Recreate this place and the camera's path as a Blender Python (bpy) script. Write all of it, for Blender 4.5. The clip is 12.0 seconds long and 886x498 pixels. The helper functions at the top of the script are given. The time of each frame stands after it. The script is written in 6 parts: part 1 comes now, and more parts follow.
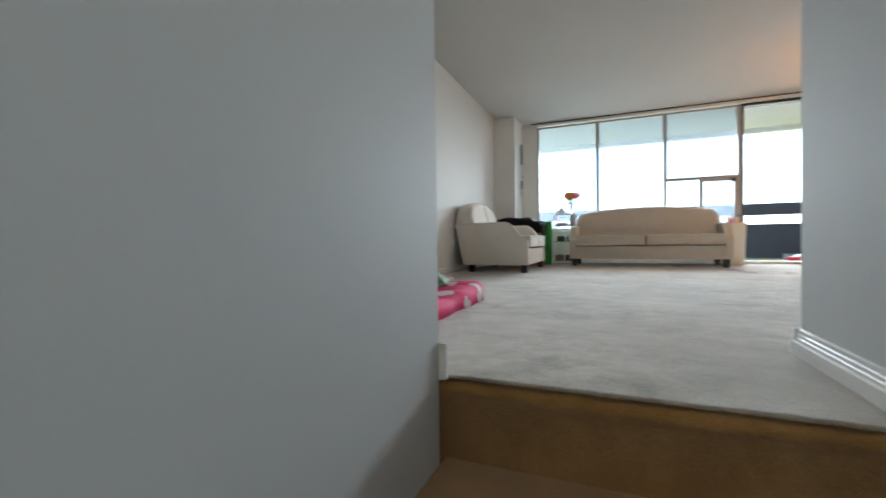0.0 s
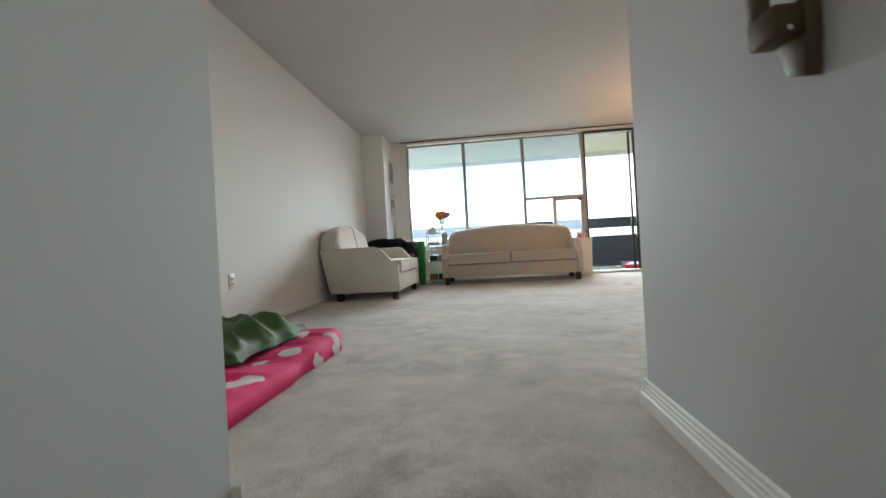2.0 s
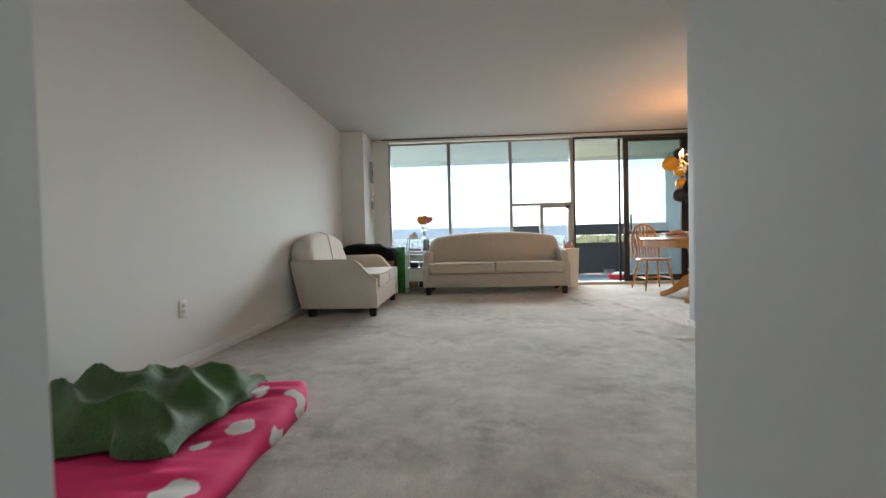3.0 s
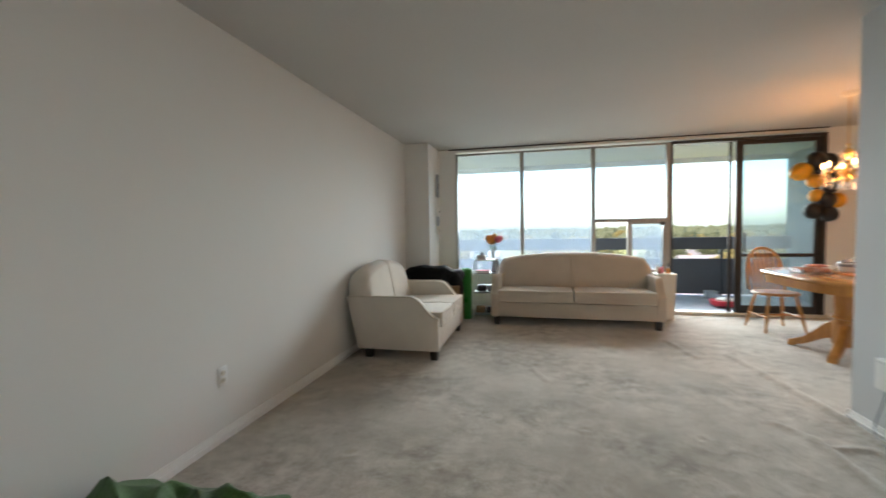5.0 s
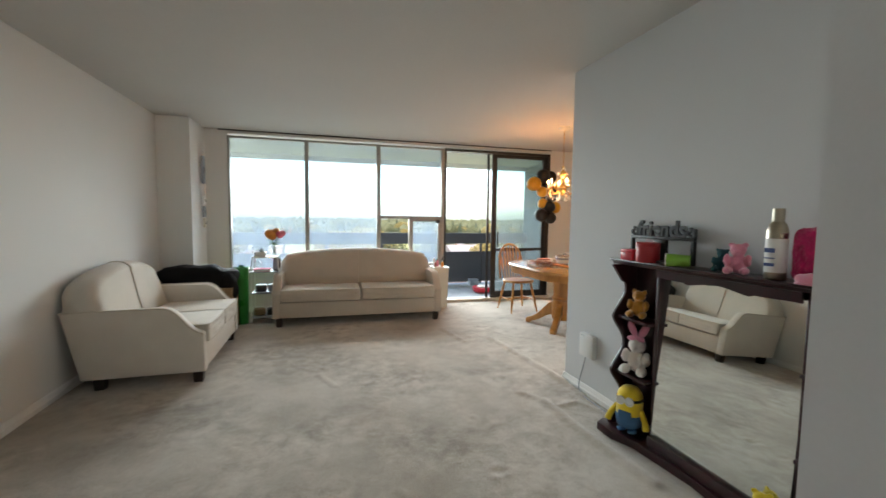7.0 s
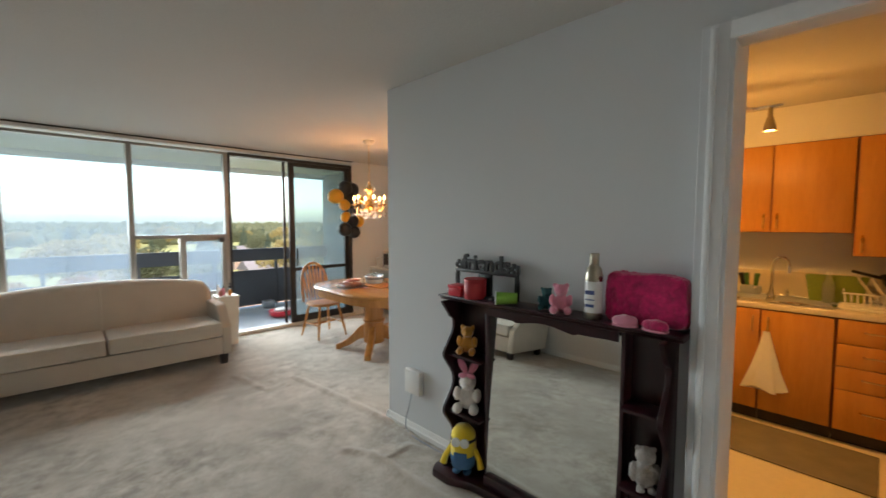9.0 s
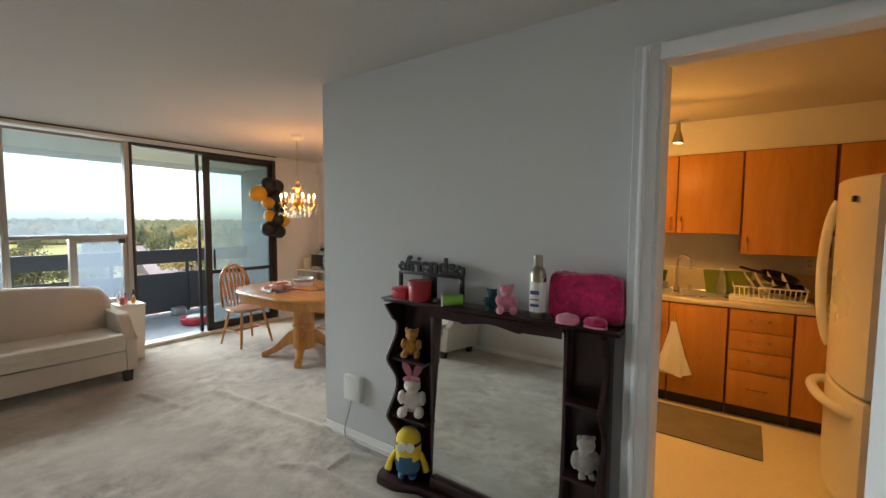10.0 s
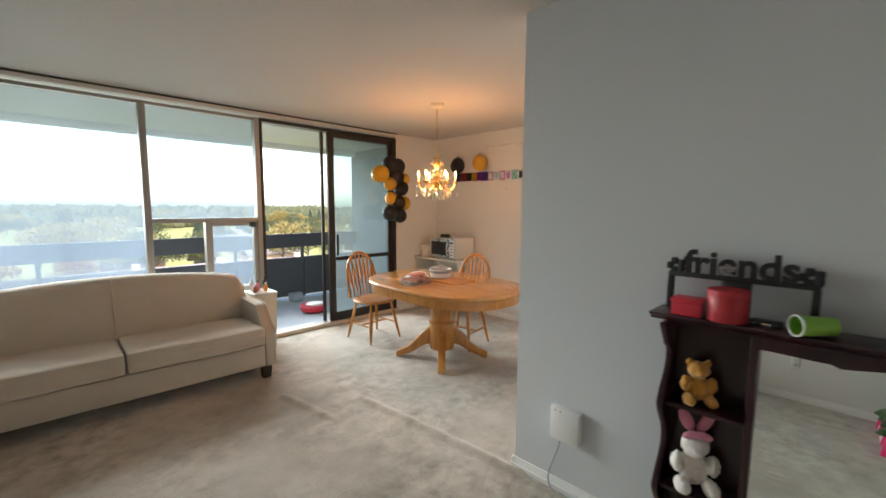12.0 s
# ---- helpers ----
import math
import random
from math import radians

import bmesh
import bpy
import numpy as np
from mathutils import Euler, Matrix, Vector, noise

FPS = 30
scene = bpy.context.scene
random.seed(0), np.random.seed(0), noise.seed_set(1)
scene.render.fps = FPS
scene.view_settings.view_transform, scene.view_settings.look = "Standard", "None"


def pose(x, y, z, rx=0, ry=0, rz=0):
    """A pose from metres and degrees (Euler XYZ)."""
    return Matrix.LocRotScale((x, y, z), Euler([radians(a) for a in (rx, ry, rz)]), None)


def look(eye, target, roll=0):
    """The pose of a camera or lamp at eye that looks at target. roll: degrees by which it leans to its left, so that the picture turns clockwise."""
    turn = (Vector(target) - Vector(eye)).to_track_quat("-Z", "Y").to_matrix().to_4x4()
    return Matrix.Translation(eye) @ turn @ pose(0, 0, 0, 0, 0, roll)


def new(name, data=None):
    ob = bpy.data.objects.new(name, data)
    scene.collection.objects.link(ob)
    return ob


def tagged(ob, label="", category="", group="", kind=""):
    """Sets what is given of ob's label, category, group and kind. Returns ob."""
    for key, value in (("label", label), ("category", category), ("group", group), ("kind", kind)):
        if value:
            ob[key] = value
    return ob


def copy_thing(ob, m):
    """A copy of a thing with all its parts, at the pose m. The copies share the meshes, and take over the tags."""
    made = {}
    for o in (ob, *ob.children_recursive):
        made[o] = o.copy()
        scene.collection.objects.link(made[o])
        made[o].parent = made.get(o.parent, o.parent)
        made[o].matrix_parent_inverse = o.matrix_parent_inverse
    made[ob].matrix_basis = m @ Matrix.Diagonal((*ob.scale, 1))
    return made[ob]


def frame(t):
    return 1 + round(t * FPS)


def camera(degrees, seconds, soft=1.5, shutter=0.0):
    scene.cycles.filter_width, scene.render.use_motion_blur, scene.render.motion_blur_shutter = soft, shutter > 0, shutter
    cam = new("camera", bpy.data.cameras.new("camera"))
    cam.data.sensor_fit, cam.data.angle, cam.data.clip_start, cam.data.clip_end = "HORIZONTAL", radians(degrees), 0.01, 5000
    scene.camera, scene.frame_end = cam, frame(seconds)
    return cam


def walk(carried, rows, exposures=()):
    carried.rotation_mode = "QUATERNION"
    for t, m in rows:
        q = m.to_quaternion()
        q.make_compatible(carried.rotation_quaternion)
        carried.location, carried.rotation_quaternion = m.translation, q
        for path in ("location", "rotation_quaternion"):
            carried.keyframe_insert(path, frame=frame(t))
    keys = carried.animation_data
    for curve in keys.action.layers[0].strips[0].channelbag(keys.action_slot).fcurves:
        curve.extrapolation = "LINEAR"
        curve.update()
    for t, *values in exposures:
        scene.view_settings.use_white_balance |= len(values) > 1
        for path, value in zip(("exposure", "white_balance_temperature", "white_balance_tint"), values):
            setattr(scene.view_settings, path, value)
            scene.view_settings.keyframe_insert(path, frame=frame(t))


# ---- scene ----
cam = camera(94.5, 12.0, shutter=0.45)
PATH = [
    (0, (0.145, -0.127, 0.376), (-0.624, 1.719, 0.345), -0.7),
    (0.5, (0.194, -0.102, 0.380), (-0.276, 1.842, 0.345), -1.4),
    (1, (0.212, -0.081, 0.371), (-0.097, 1.894, 0.333), -2.1),
    (1.5, (0.221, -0.012, 0.401), (0.040, 1.980, 0.382), -3.8),
    (2, (0.214, 0.161, 0.531), (0.002, 2.150, 0.537), -3.2),
    (2.5, (0.174, 0.314, 0.680), (-0.088, 2.297, 0.655), -3.0),
    (2.7, (0.160, 0.386, 0.725), (0.036, 2.382, 0.676), -1.7),
    (4.3, (0.118, 0.867, 1.117), (0.028, 2.865, 1.075), -1.1),
    (4.5, (0.117, 0.915, 1.155), (0.021, 2.911, 1.079), -1.4),
    (5, (0.116, 1.022, 1.225), (-0.331, 2.969, 1.133), -1.0),
    (5.5, (0.127, 1.059, 1.28), (-0.501, 2.952, 1.138), -1.9),
    (6, (0.075, 1.122, 1.277), (-0.088, 3.108, 1.112), -0.2),
    (6.5, (0.051, 1.139, 1.293), (0.374, 3.106, 1.128), 0.7),
    (6.7, (0.074, 1.136, 1.297), (0.51, 3.082, 1.144), 0.8),
    (8.3, (0.162, 1.44, 1.408), (1.21, 3.131, 1.203), -0.3),
    (8.5, (0.162, 1.47, 1.461), (1.328, 3.084, 1.268), -0.2),
    (9, (0.161, 1.567, 1.491), (1.565, 2.986, 1.362), 0.1),
    (9.5, (0.129, 1.636, 1.504), (1.702, 2.865, 1.382), 0.2),
    (10, (0.112, 1.663, 1.507), (1.749, 2.804, 1.373), 0.4),
    (10.5, (0.074, 1.734, 1.487), (1.667, 2.933, 1.333), 0.6),
    (11, (0.096, 1.966, 1.465), (1.564, 3.315, 1.308), 0.3),
    (11.5, (0.169, 2.335, 1.486), (1.518, 3.805, 1.347), -0.1),
    (12, (0.166, 2.758, 1.463), (1.576, 4.162, 1.259), 0.4),
]
walk(cam, [(t, look(eye, target, roll)) for t, eye, target, roll in PATH],
     exposures=[(0.0, 3.34, 5950, 5), (0.5, 3.38, 6250, 5), (1.5, 3.34, 6250, 5), (2.7, 3.07, 6250, 6), (4.3, 3.02, 6450, 6), (5.5, 2.92, 6450, 6), (6.7, 3.00, 6550, 6), (8.3, 2.82, 6500, 6), (10.0, 2.77, 6500, 6), (11.0, 2.87, 6550, 6), (12.0, 2.92, 6600, 6)])

# ---- world, sun, large lights ----
world = bpy.data.worlds.new("sky")
scene.world = world
world.use_nodes = True
wn = world.node_tree.nodes
sky = wn.new("ShaderNodeTexSky")
sky.sky_type = "NISHITA"
sky.sun_disc = False
sky.sun_elevation, sky.sun_rotation = radians(42), radians(200)
sky.air_density, sky.dust_density, sky.ozone_density = 1.0, 2.0, 1.0
world.node_tree.links.new(sky.outputs[0], wn["Background"].inputs[0])
wn["Background"].inputs[1].default_value = 0.095


def lamp(name, kind, place, power, color, size=0.05):
    data = bpy.data.lights.new(name, kind)
    data.energy, data.color = power, color
    if kind == "POINT":
        data.shadow_soft_size = size
    ob = new(name, data)
    ob.location = place
    return ob


sun = lamp("sun", "SUN", (0, -20, 40), 1.5, (1.0, 0.95, 0.88))
sun.data.angle = radians(20)
sun.matrix_world = look((-7, -20, 21), (0, 0, 0))
lamp("chandelier_light", "POINT", (2.95, 5.62, 1.74), 4.2, (1.0, 0.42, 0.14), 0.12)
for px, py in ((3.5, 1.99), (3.45, 2.18), (3.36, 2.42), (3.28, 2.64)):
    lamp("track_light_bulb", "POINT", (px, py, 2.02), 0.62, (1.0, 0.43, 0.085), 0.03)
    bulb = lamp("track_light_beam", "SPOT", (px, py, 2.05), 2.0, (1.0, 0.45, 0.095))
    bulb.data.spot_size, bulb.data.spot_blend, bulb.data.shadow_soft_size = radians(128), 0.7, 0.03
# daylight entering between the balcony guard and the slab above
data = bpy.data.lights.new("balcony_daylight", "AREA")
data.shape, data.size, data.size_y = "RECTANGLE", 5.9, 1.26
data.energy, data.color = 20.0, (0.93, 0.98, 1.0)
data.spread = radians(80)
new("balcony_daylight", data).matrix_world = pose(0.60, 9.06, 1.69, -67, 0, 0)
# warm fill lamp added to brighten the lower hall, its source unseen
lamp("hall_fill_light", "POINT", (0.15, -0.95, 2.2), 0.9, (1.0, 0.80, 0.58), 0.1)

# ---- materials ----


def nodes_of(name):
    m = bpy.data.materials.new(name)
    m.use_nodes = True
    return m, m.node_tree.nodes, m.node_tree.links, m.node_tree.nodes["Principled BSDF"]


def surf(name, base, rough=0.6, var=0.12, scale=3.0, fine=60.0, bump=0.15, depth=0.002, metal=0.0,
         spec=0.5, stretch=(1, 1, 1), coat=0.0, sheen=0.0, rand=0.0, mid=None):
    """A painted, woven or moulded surface: two scales of tone, fine relief, uneven gloss."""
    m, n, l, b = nodes_of(name)
    tc = n.new("ShaderNodeTexCoord")
    mp = n.new("ShaderNodeMapping")
    mp.inputs["Scale"].default_value = stretch
    l.new(tc.outputs["Object"], mp.inputs[0])
    big, small = n.new("ShaderNodeTexNoise"), n.new("ShaderNodeTexNoise")
    big.inputs["Scale"].default_value, big.inputs["Detail"].default_value = scale, 5
    small.inputs["Scale"].default_value, small.inputs["Detail"].default_value = fine, 4
    for t in (big, small):
        l.new(mp.outputs[0], t.inputs["Vector"])
    both = n.new("ShaderNodeMath")
    both.operation = "MULTIPLY_ADD"
    both.inputs[1].default_value = 0.45
    l.new(small.outputs["Fac"], both.inputs[0])
    half = n.new("ShaderNodeMath")
    half.operation = "MULTIPLY"
    half.inputs[1].default_value = 0.55
    l.new(big.outputs["Fac"], half.inputs[0])
    l.new(half.outputs[0], both.inputs[2])
    ramp = n.new("ShaderNodeValToRGB")
    lo = [max(0.0, c * (1 - var)) for c in base]
    hi = [min(1.0, c * (1 + var)) for c in base]
    ramp.color_ramp.elements[0].position, ramp.color_ramp.elements[0].color = 0.3, (*lo, 1)
    ramp.color_ramp.elements[1].position, ramp.color_ramp.elements[1].color = 0.7, (*hi, 1)
    if mid:
        e = ramp.color_ramp.elements.new(0.5)
        e.color = (*mid, 1)
    l.new(both.outputs[0], ramp.inputs[0])
    out = ramp.outputs[0]
    if rand:
        info, hsv, rng = n.new("ShaderNodeObjectInfo"), n.new("ShaderNodeHueSaturation"), n.new("ShaderNodeMapRange")
        rng.inputs[3].default_value, rng.inputs[4].default_value = 1 - rand, 1 + rand
        l.new(info.outputs["Random"], rng.inputs[0])
        l.new(rng.outputs[0], hsv.inputs["Value"])
        l.new(out, hsv.inputs["Color"])
        out = hsv.outputs[0]
    l.new(out, b.inputs["Base Color"])
    rr = n.new("ShaderNodeMapRange")
    rr.inputs[3].default_value, rr.inputs[4].default_value = max(0.02, rough - 0.08), min(1, rough + 0.08)
    l.new(big.outputs["Fac"], rr.inputs[0])
    l.new(rr.outputs[0], b.inputs["Roughness"])
    b.inputs["Metallic"].default_value = metal
    b.inputs["Specular IOR Level"].default_value = spec
    b.inputs["Coat Weight"].default_value = coat
    b.inputs["Sheen Weight"].default_value = sheen
    if bump:
        bp = n.new("ShaderNodeBump")
        bp.inputs["Strength"].default_value, bp.inputs["Distance"].default_value = bump, depth
        l.new(small.outputs["Fac"], bp.inputs["Height"])
        l.new(bp.outputs[0], b.inputs["Normal"])
    return m


def wood(name, dark, light, rough=0.35, axis="Z", scale=9.0, coat=0.2):
    """Grain drawn out along one axis, with pores."""
    m, n, l, b = nodes_of(name)
    tc, mp = n.new("ShaderNodeTexCoord"), n.new("ShaderNodeMapping")
    mp.inputs["Scale"].default_value = {"X": (0.12, 1, 1), "Y": (1, 0.12, 1), "Z": (1, 1, 0.12)}[axis]
    l.new(tc.outputs["Object"], mp.inputs[0])
    a, f = n.new("ShaderNodeTexNoise"), n.new("ShaderNodeTexNoise")
    a.inputs["Scale"].default_value, a.inputs["Detail"].default_value, a.inputs["Distortion"].default_value = scale, 6, 1.2
    f.inputs["Scale"].default_value, f.inputs["Detail"].default_value = scale * 14, 3
    l.new(mp.outputs[0], a.inputs["Vector"])
    l.new(mp.outputs[0], f.inputs["Vector"])
    mix = n.new("ShaderNodeMath")
    mix.operation = "MULTIPLY_ADD"
    mix.inputs[1].default_value = 0.3
    l.new(f.outputs["Fac"], mix.inputs[0])
    h = n.new("ShaderNodeMath")
    h.operation = "MULTIPLY"
    h.inputs[1].default_value = 0.7
    l.new(a.outputs["Fac"], h.inputs[0])
    l.new(h.outputs[0], mix.inputs[2])
    ramp = n.new("ShaderNodeValToRGB")
    ramp.color_ramp.elements[0].position, ramp.color_ramp.elements[0].color = 0.36, (*dark, 1)
    ramp.color_ramp.elements[1].position, ramp.color_ramp.elements[1].color = 0.62, (*light, 1)
    l.new(mix.outputs[0], ramp.inputs[0])
    l.new(ramp.outputs[0], b.inputs["Base Color"])
    b.inputs["Roughness"].default_value = rough
    b.inputs["Coat Weight"].default_value = coat
    b.inputs["Coat Roughness"].default_value = 0.2
    bp = n.new("ShaderNodeBump")
    bp.inputs["Strength"].default_value, bp.inputs["Distance"].default_value = 0.12, 0.001
    l.new(f.outputs["Fac"], bp.inputs["Height"])
    l.new(bp.outputs[0], b.inputs["Normal"])
    return m


def carpet(name, dark, mid, light, pile=230.0):
    """Cut pile: broad traffic patches, irregular brushing marks, tuft relief."""
    m, n, l, b = nodes_of(name)
    tc = n.new("ShaderNodeTexCoord")
    big, med, tuft, mask = (n.new("ShaderNodeTexNoise") for _ in range(4))
    for t, s, d, r, w in ((big, 1.1, 7, 0.58, 0.15), (med, 7.5, 12, 0.70, 0.15), (tuft, pile, 3, 0.6, 0), (mask, 1.3, 3, 0.5, 0.1)):
        t.inputs["Scale"].default_value, t.inputs["Detail"].default_value = s, d
        t.inputs["Roughness"].default_value, t.inputs["Distortion"].default_value = r, w
        l.new(tc.outputs["Object"], t.inputs["Vector"])

    def math_node(op, a, c):
        k = n.new("ShaderNodeMath")
        k.operation = op
        for i, v in enumerate((a, c)):
            if isinstance(v, float):
                k.inputs[i].default_value = v
            else:
                l.new(v, k.inputs[i])
        return k.outputs[0]

    amp = n.new("ShaderNodeMapRange")
    amp.inputs[1].default_value, amp.inputs[2].default_value, amp.inputs[3].default_value, amp.inputs[4].default_value = 0.40, 0.64, 0.18, 0.85
    l.new(mask.outputs["Fac"], amp.inputs[0])
    marks = math_node("MULTIPLY", math_node("SUBTRACT", med.outputs["Fac"], 0.5), amp.outputs[0])
    broad = math_node("MULTIPLY", math_node("SUBTRACT", big.outputs["Fac"], 0.5), 0.55)
    fine = math_node("MULTIPLY", math_node("SUBTRACT", tuft.outputs["Fac"], 0.5), 0.40)
    tone = math_node("ADD", math_node("ADD", math_node("ADD", marks, broad), fine), 0.5)
    ramp = n.new("ShaderNodeValToRGB")
    ramp.color_ramp.elements[0].position, ramp.color_ramp.elements[0].color = 0.37, (*dark, 1)
    ramp.color_ramp.elements[1].position, ramp.color_ramp.elements[1].color = 0.63, (*light, 1)
    e = ramp.color_ramp.elements.new(0.5)
    e.color = (*mid, 1)
    l.new(tone, ramp.inputs[0])
    l.new(ramp.outputs[0], b.inputs["Base Color"])
    b.inputs["Roughness"].default_value = 1.0
    b.inputs["Specular IOR Level"].default_value = 0.1
    b.inputs["Sheen Weight"].default_value = 0.45
    b.inputs["Sheen Roughness"].default_value = 0.6
    b1, b2 = n.new("ShaderNodeBump"), n.new("ShaderNodeBump")
    b1.inputs["Strength"].default_value, b1.inputs["Distance"].default_value = 0.7, 0.014
    b2.inputs["Strength"].default_value, b2.inputs["Distance"].default_value = 0.6, 0.004
    l.new(marks, b1.inputs["Height"])
    l.new(tuft.outputs["Fac"], b2.inputs["Height"])
    l.new(b1.outputs[0], b2.inputs["Normal"])
    l.new(b2.outputs[0], b.inputs["Normal"])
    return m


def glass(name, tint, haze, hazecol=(0.75, 0.85, 1.0)):
    """A window pane: clear, with a film of dust that scatters, and a Fresnel gloss."""
    m, n, l, b = nodes_of(name)
    tr, tl, gl = n.new("ShaderNodeBsdfTransparent"), n.new("ShaderNodeBsdfTranslucent"), n.new("ShaderNodeBsdfGlossy")
    tr.inputs[0].default_value, tl.inputs[0].default_value = (*tint, 1), (*hazecol, 1)
    gl.inputs["Roughness"].default_value = 0.02
    fr = n.new("ShaderNodeFresnel")
    fr.inputs[0].default_value = 1.45
    a, c = n.new("ShaderNodeMixShader"), n.new("ShaderNodeMixShader")
    tc, ns, rg = n.new("ShaderNodeTexCoord"), n.new("ShaderNodeTexNoise"), n.new("ShaderNodeMapRange")
    ns.inputs["Scale"].default_value = 2.2
    l.new(tc.outputs["Object"], ns.inputs["Vector"])
    l.new(ns.outputs["Fac"], rg.inputs[0])
    rg.inputs[3].default_value, rg.inputs[4].default_value = haze * 0.75, haze * 1.25
    l.new(rg.outputs[0], a.inputs[0])
    l.new(tr.outputs[0], a.inputs[1])
    l.new(tl.outputs[0], a.inputs[2])
    l.new(fr.outputs[0], c.inputs[0])
    l.new(a.outputs[0], c.inputs[1])
    l.new(gl.outputs[0], c.inputs[2])
    l.new(c.outputs[0], n["Material Output"].inputs[0])
    return m


def glow(name, color, strength):
    m, n, l, b = nodes_of(name)
    b.inputs["Base Color"].default_value = (*color, 1)
    b.inputs["Emission Color"].default_value = (*color, 1)
    b.inputs["Emission Strength"].default_value = strength
    return m


def clear(name, tint=(1, 1, 1), rough=0.02):
    m, n, l, b = nodes_of(name)
    b.inputs["Base Color"].default_value = (*tint, 1)
    b.inputs["Transmission Weight"].default_value = 0.9
    b.inputs["Roughness"].default_value = rough
    return m


M = {}
M["wall"] = surf("wall_paint", (0.75, 0.745, 0.715), 0.7, 0.025, 0.8, 140, 0.12, 0.001)
# same wall paint, darkened and cooled to show the dimmer hall and partition
M["wall_b"] = surf("wall_paint_shaded", (0.63, 0.65, 0.66), 0.65, 0.025, 0.8, 140, 0.12, 0.001)
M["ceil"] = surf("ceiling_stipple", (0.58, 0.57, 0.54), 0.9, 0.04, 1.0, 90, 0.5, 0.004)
M["trim"] = surf("white_trim_paint", (0.86, 0.86, 0.84), 0.4, 0.04, 4, 40, 0.06, 0.001)
M["carpet"] = carpet("beige_carpet", (0.20, 0.165, 0.12), (0.375, 0.328, 0.262), (0.54, 0.49, 0.42))
M["stair"] = carpet("brown_stair_carpet", (0.23, 0.115, 0.03), (0.36, 0.19, 0.055), (0.47, 0.27, 0.09))
M["alu"] = surf("weathered_aluminium", (0.34, 0.32, 0.29), 0.45, 0.1, 5, 80, 0.1, 0.001, metal=0.6)
M["bronze"] = surf("dark_bronze_frame", (0.035, 0.03, 0.028), 0.45, 0.2, 5, 80, 0.1, 0.001, metal=0.4)
M["glass"] = glass("dusty_window_glass", (0.76, 0.80, 0.82), 0.075, (0.70, 0.83, 1.0))
M["glass_door"] = glass("tinted_door_glass", (0.60, 0.67, 0.67), 0.05, (0.8, 0.88, 0.9))
M["mirror"] = surf("mirror_silver", (0.72, 0.745, 0.71), 0.02, 0.0, 1, 1, 0, 0, metal=1.0)
M["mirror"].node_tree.nodes["Principled BSDF"].inputs["Roughness"].default_value = 0.0
for lk in list(M["mirror"].node_tree.links):
    if lk.to_socket.name == "Roughness":
        M["mirror"].node_tree.links.remove(lk)
M["fabric"] = surf("cream_upholstery", (0.66, 0.61, 0.53), 0.9, 0.07, 5, 420, 0.5, 0.002, sheen=0.3, spec=0.2)
M["fabric_b"] = surf("beige_upholstery", (0.53, 0.46, 0.375), 0.9, 0.07, 5, 420, 0.5, 0.002, sheen=0.3, spec=0.2)
M["piping"] = surf("upholstery_piping", (0.60, 0.54, 0.45), 0.9, 0.08, 8, 300, 0.4, 0.001)
M["darkwood"] = surf("espresso_leg_wood", (0.022, 0.015, 0.012), 0.35, 0.3, 8, 60, 0.1, 0.001)
M["mahog"] = wood("dark_mahogany", (0.012, 0.002, 0.004), (0.032, 0.005, 0.009), 0.28, "Z", 10, 0.15)
M["oak"] = wood("honey_oak", (0.40, 0.16, 0.032), (0.59, 0.27, 0.065), 0.32, "Z", 10, 0.3)
M["oak_top"] = wood("honey_oak_top", (0.42, 0.18, 0.045), (0.58, 0.29, 0.085), 0.22, "Y", 10, 0.5)
M["cab"] = wood("cabinet_oak_veneer", (0.50, 0.205, 0.030), (0.60, 0.275, 0.050), 0.45, "Z", 7, 0.08)
M["cabline"] = surf("cabinet_edge_wood", (0.20, 0.075, 0.022), 0.5, 0.2, 10, 80, 0.1, 0.001)
M["cabgap"] = surf("cabinet_gap_wood", (0.26, 0.07, 0.025), 0.6, 0.15, 10, 80, 0.1, 0.001)
M["casing"] = surf("grey_white_casing_paint", (0.70, 0.72, 0.73), 0.45, 0.04, 4, 40, 0.06, 0.001)
M["olive"] = surf("olive_green_plastic", (0.15, 0.21, 0.025), 0.5, 0.2, 6, 60, 0.05, 0.001)
M["bracket"] = surf("dark_brown_bracket_wood", (0.085, 0.048, 0.02), 0.55, 0.25, 12, 80, 0.1, 0.001)
M["counter"] = surf("speckled_laminate", (0.66, 0.60, 0.50), 0.4, 0.1, 9, 240, 0.05, 0.001)
M["vinyl"] = surf("kitchen_vinyl", (0.80, 0.74, 0.56), 0.35, 0.06, 2.2, 30, 0.05, 0.001)
M["fridge"] = surf("fridge_enamel", (0.78, 0.77, 0.72), 0.28, 0.03, 2, 200, 0.15, 0.0006, coat=0.3)
M["grey_plastic"] = surf("grey_plastic", (0.28, 0.31, 0.35), 0.45, 0.06, 4, 90, 0.05, 0.001)
M["white_plastic"] = surf("white_plastic", (0.78, 0.78, 0.76), 0.35, 0.04, 4, 90, 0.05, 0.001)
M["black_plastic"] = surf("black_plastic", (0.015, 0.015, 0.016), 0.35, 0.2, 4, 90, 0.05, 0.001)
M["steel"] = surf("brushed_steel", (0.62, 0.61, 0.58), 0.28, 0.06, 6, 150, 0.08, 0.0005, metal=1.0)
M["chrome"] = surf("chrome", (0.75, 0.75, 0.74), 0.1, 0.03, 6, 50, 0.0, 0.0, metal=1.0)
M["brass"] = surf("aged_brass", (0.62, 0.42, 0.16), 0.28, 0.15, 8, 90, 0.1, 0.0005, metal=1.0)
M["black_metal"] = surf("black_painted_metal", (0.012, 0.012, 0.013), 0.5, 0.2, 5, 120, 0.1, 0.001)
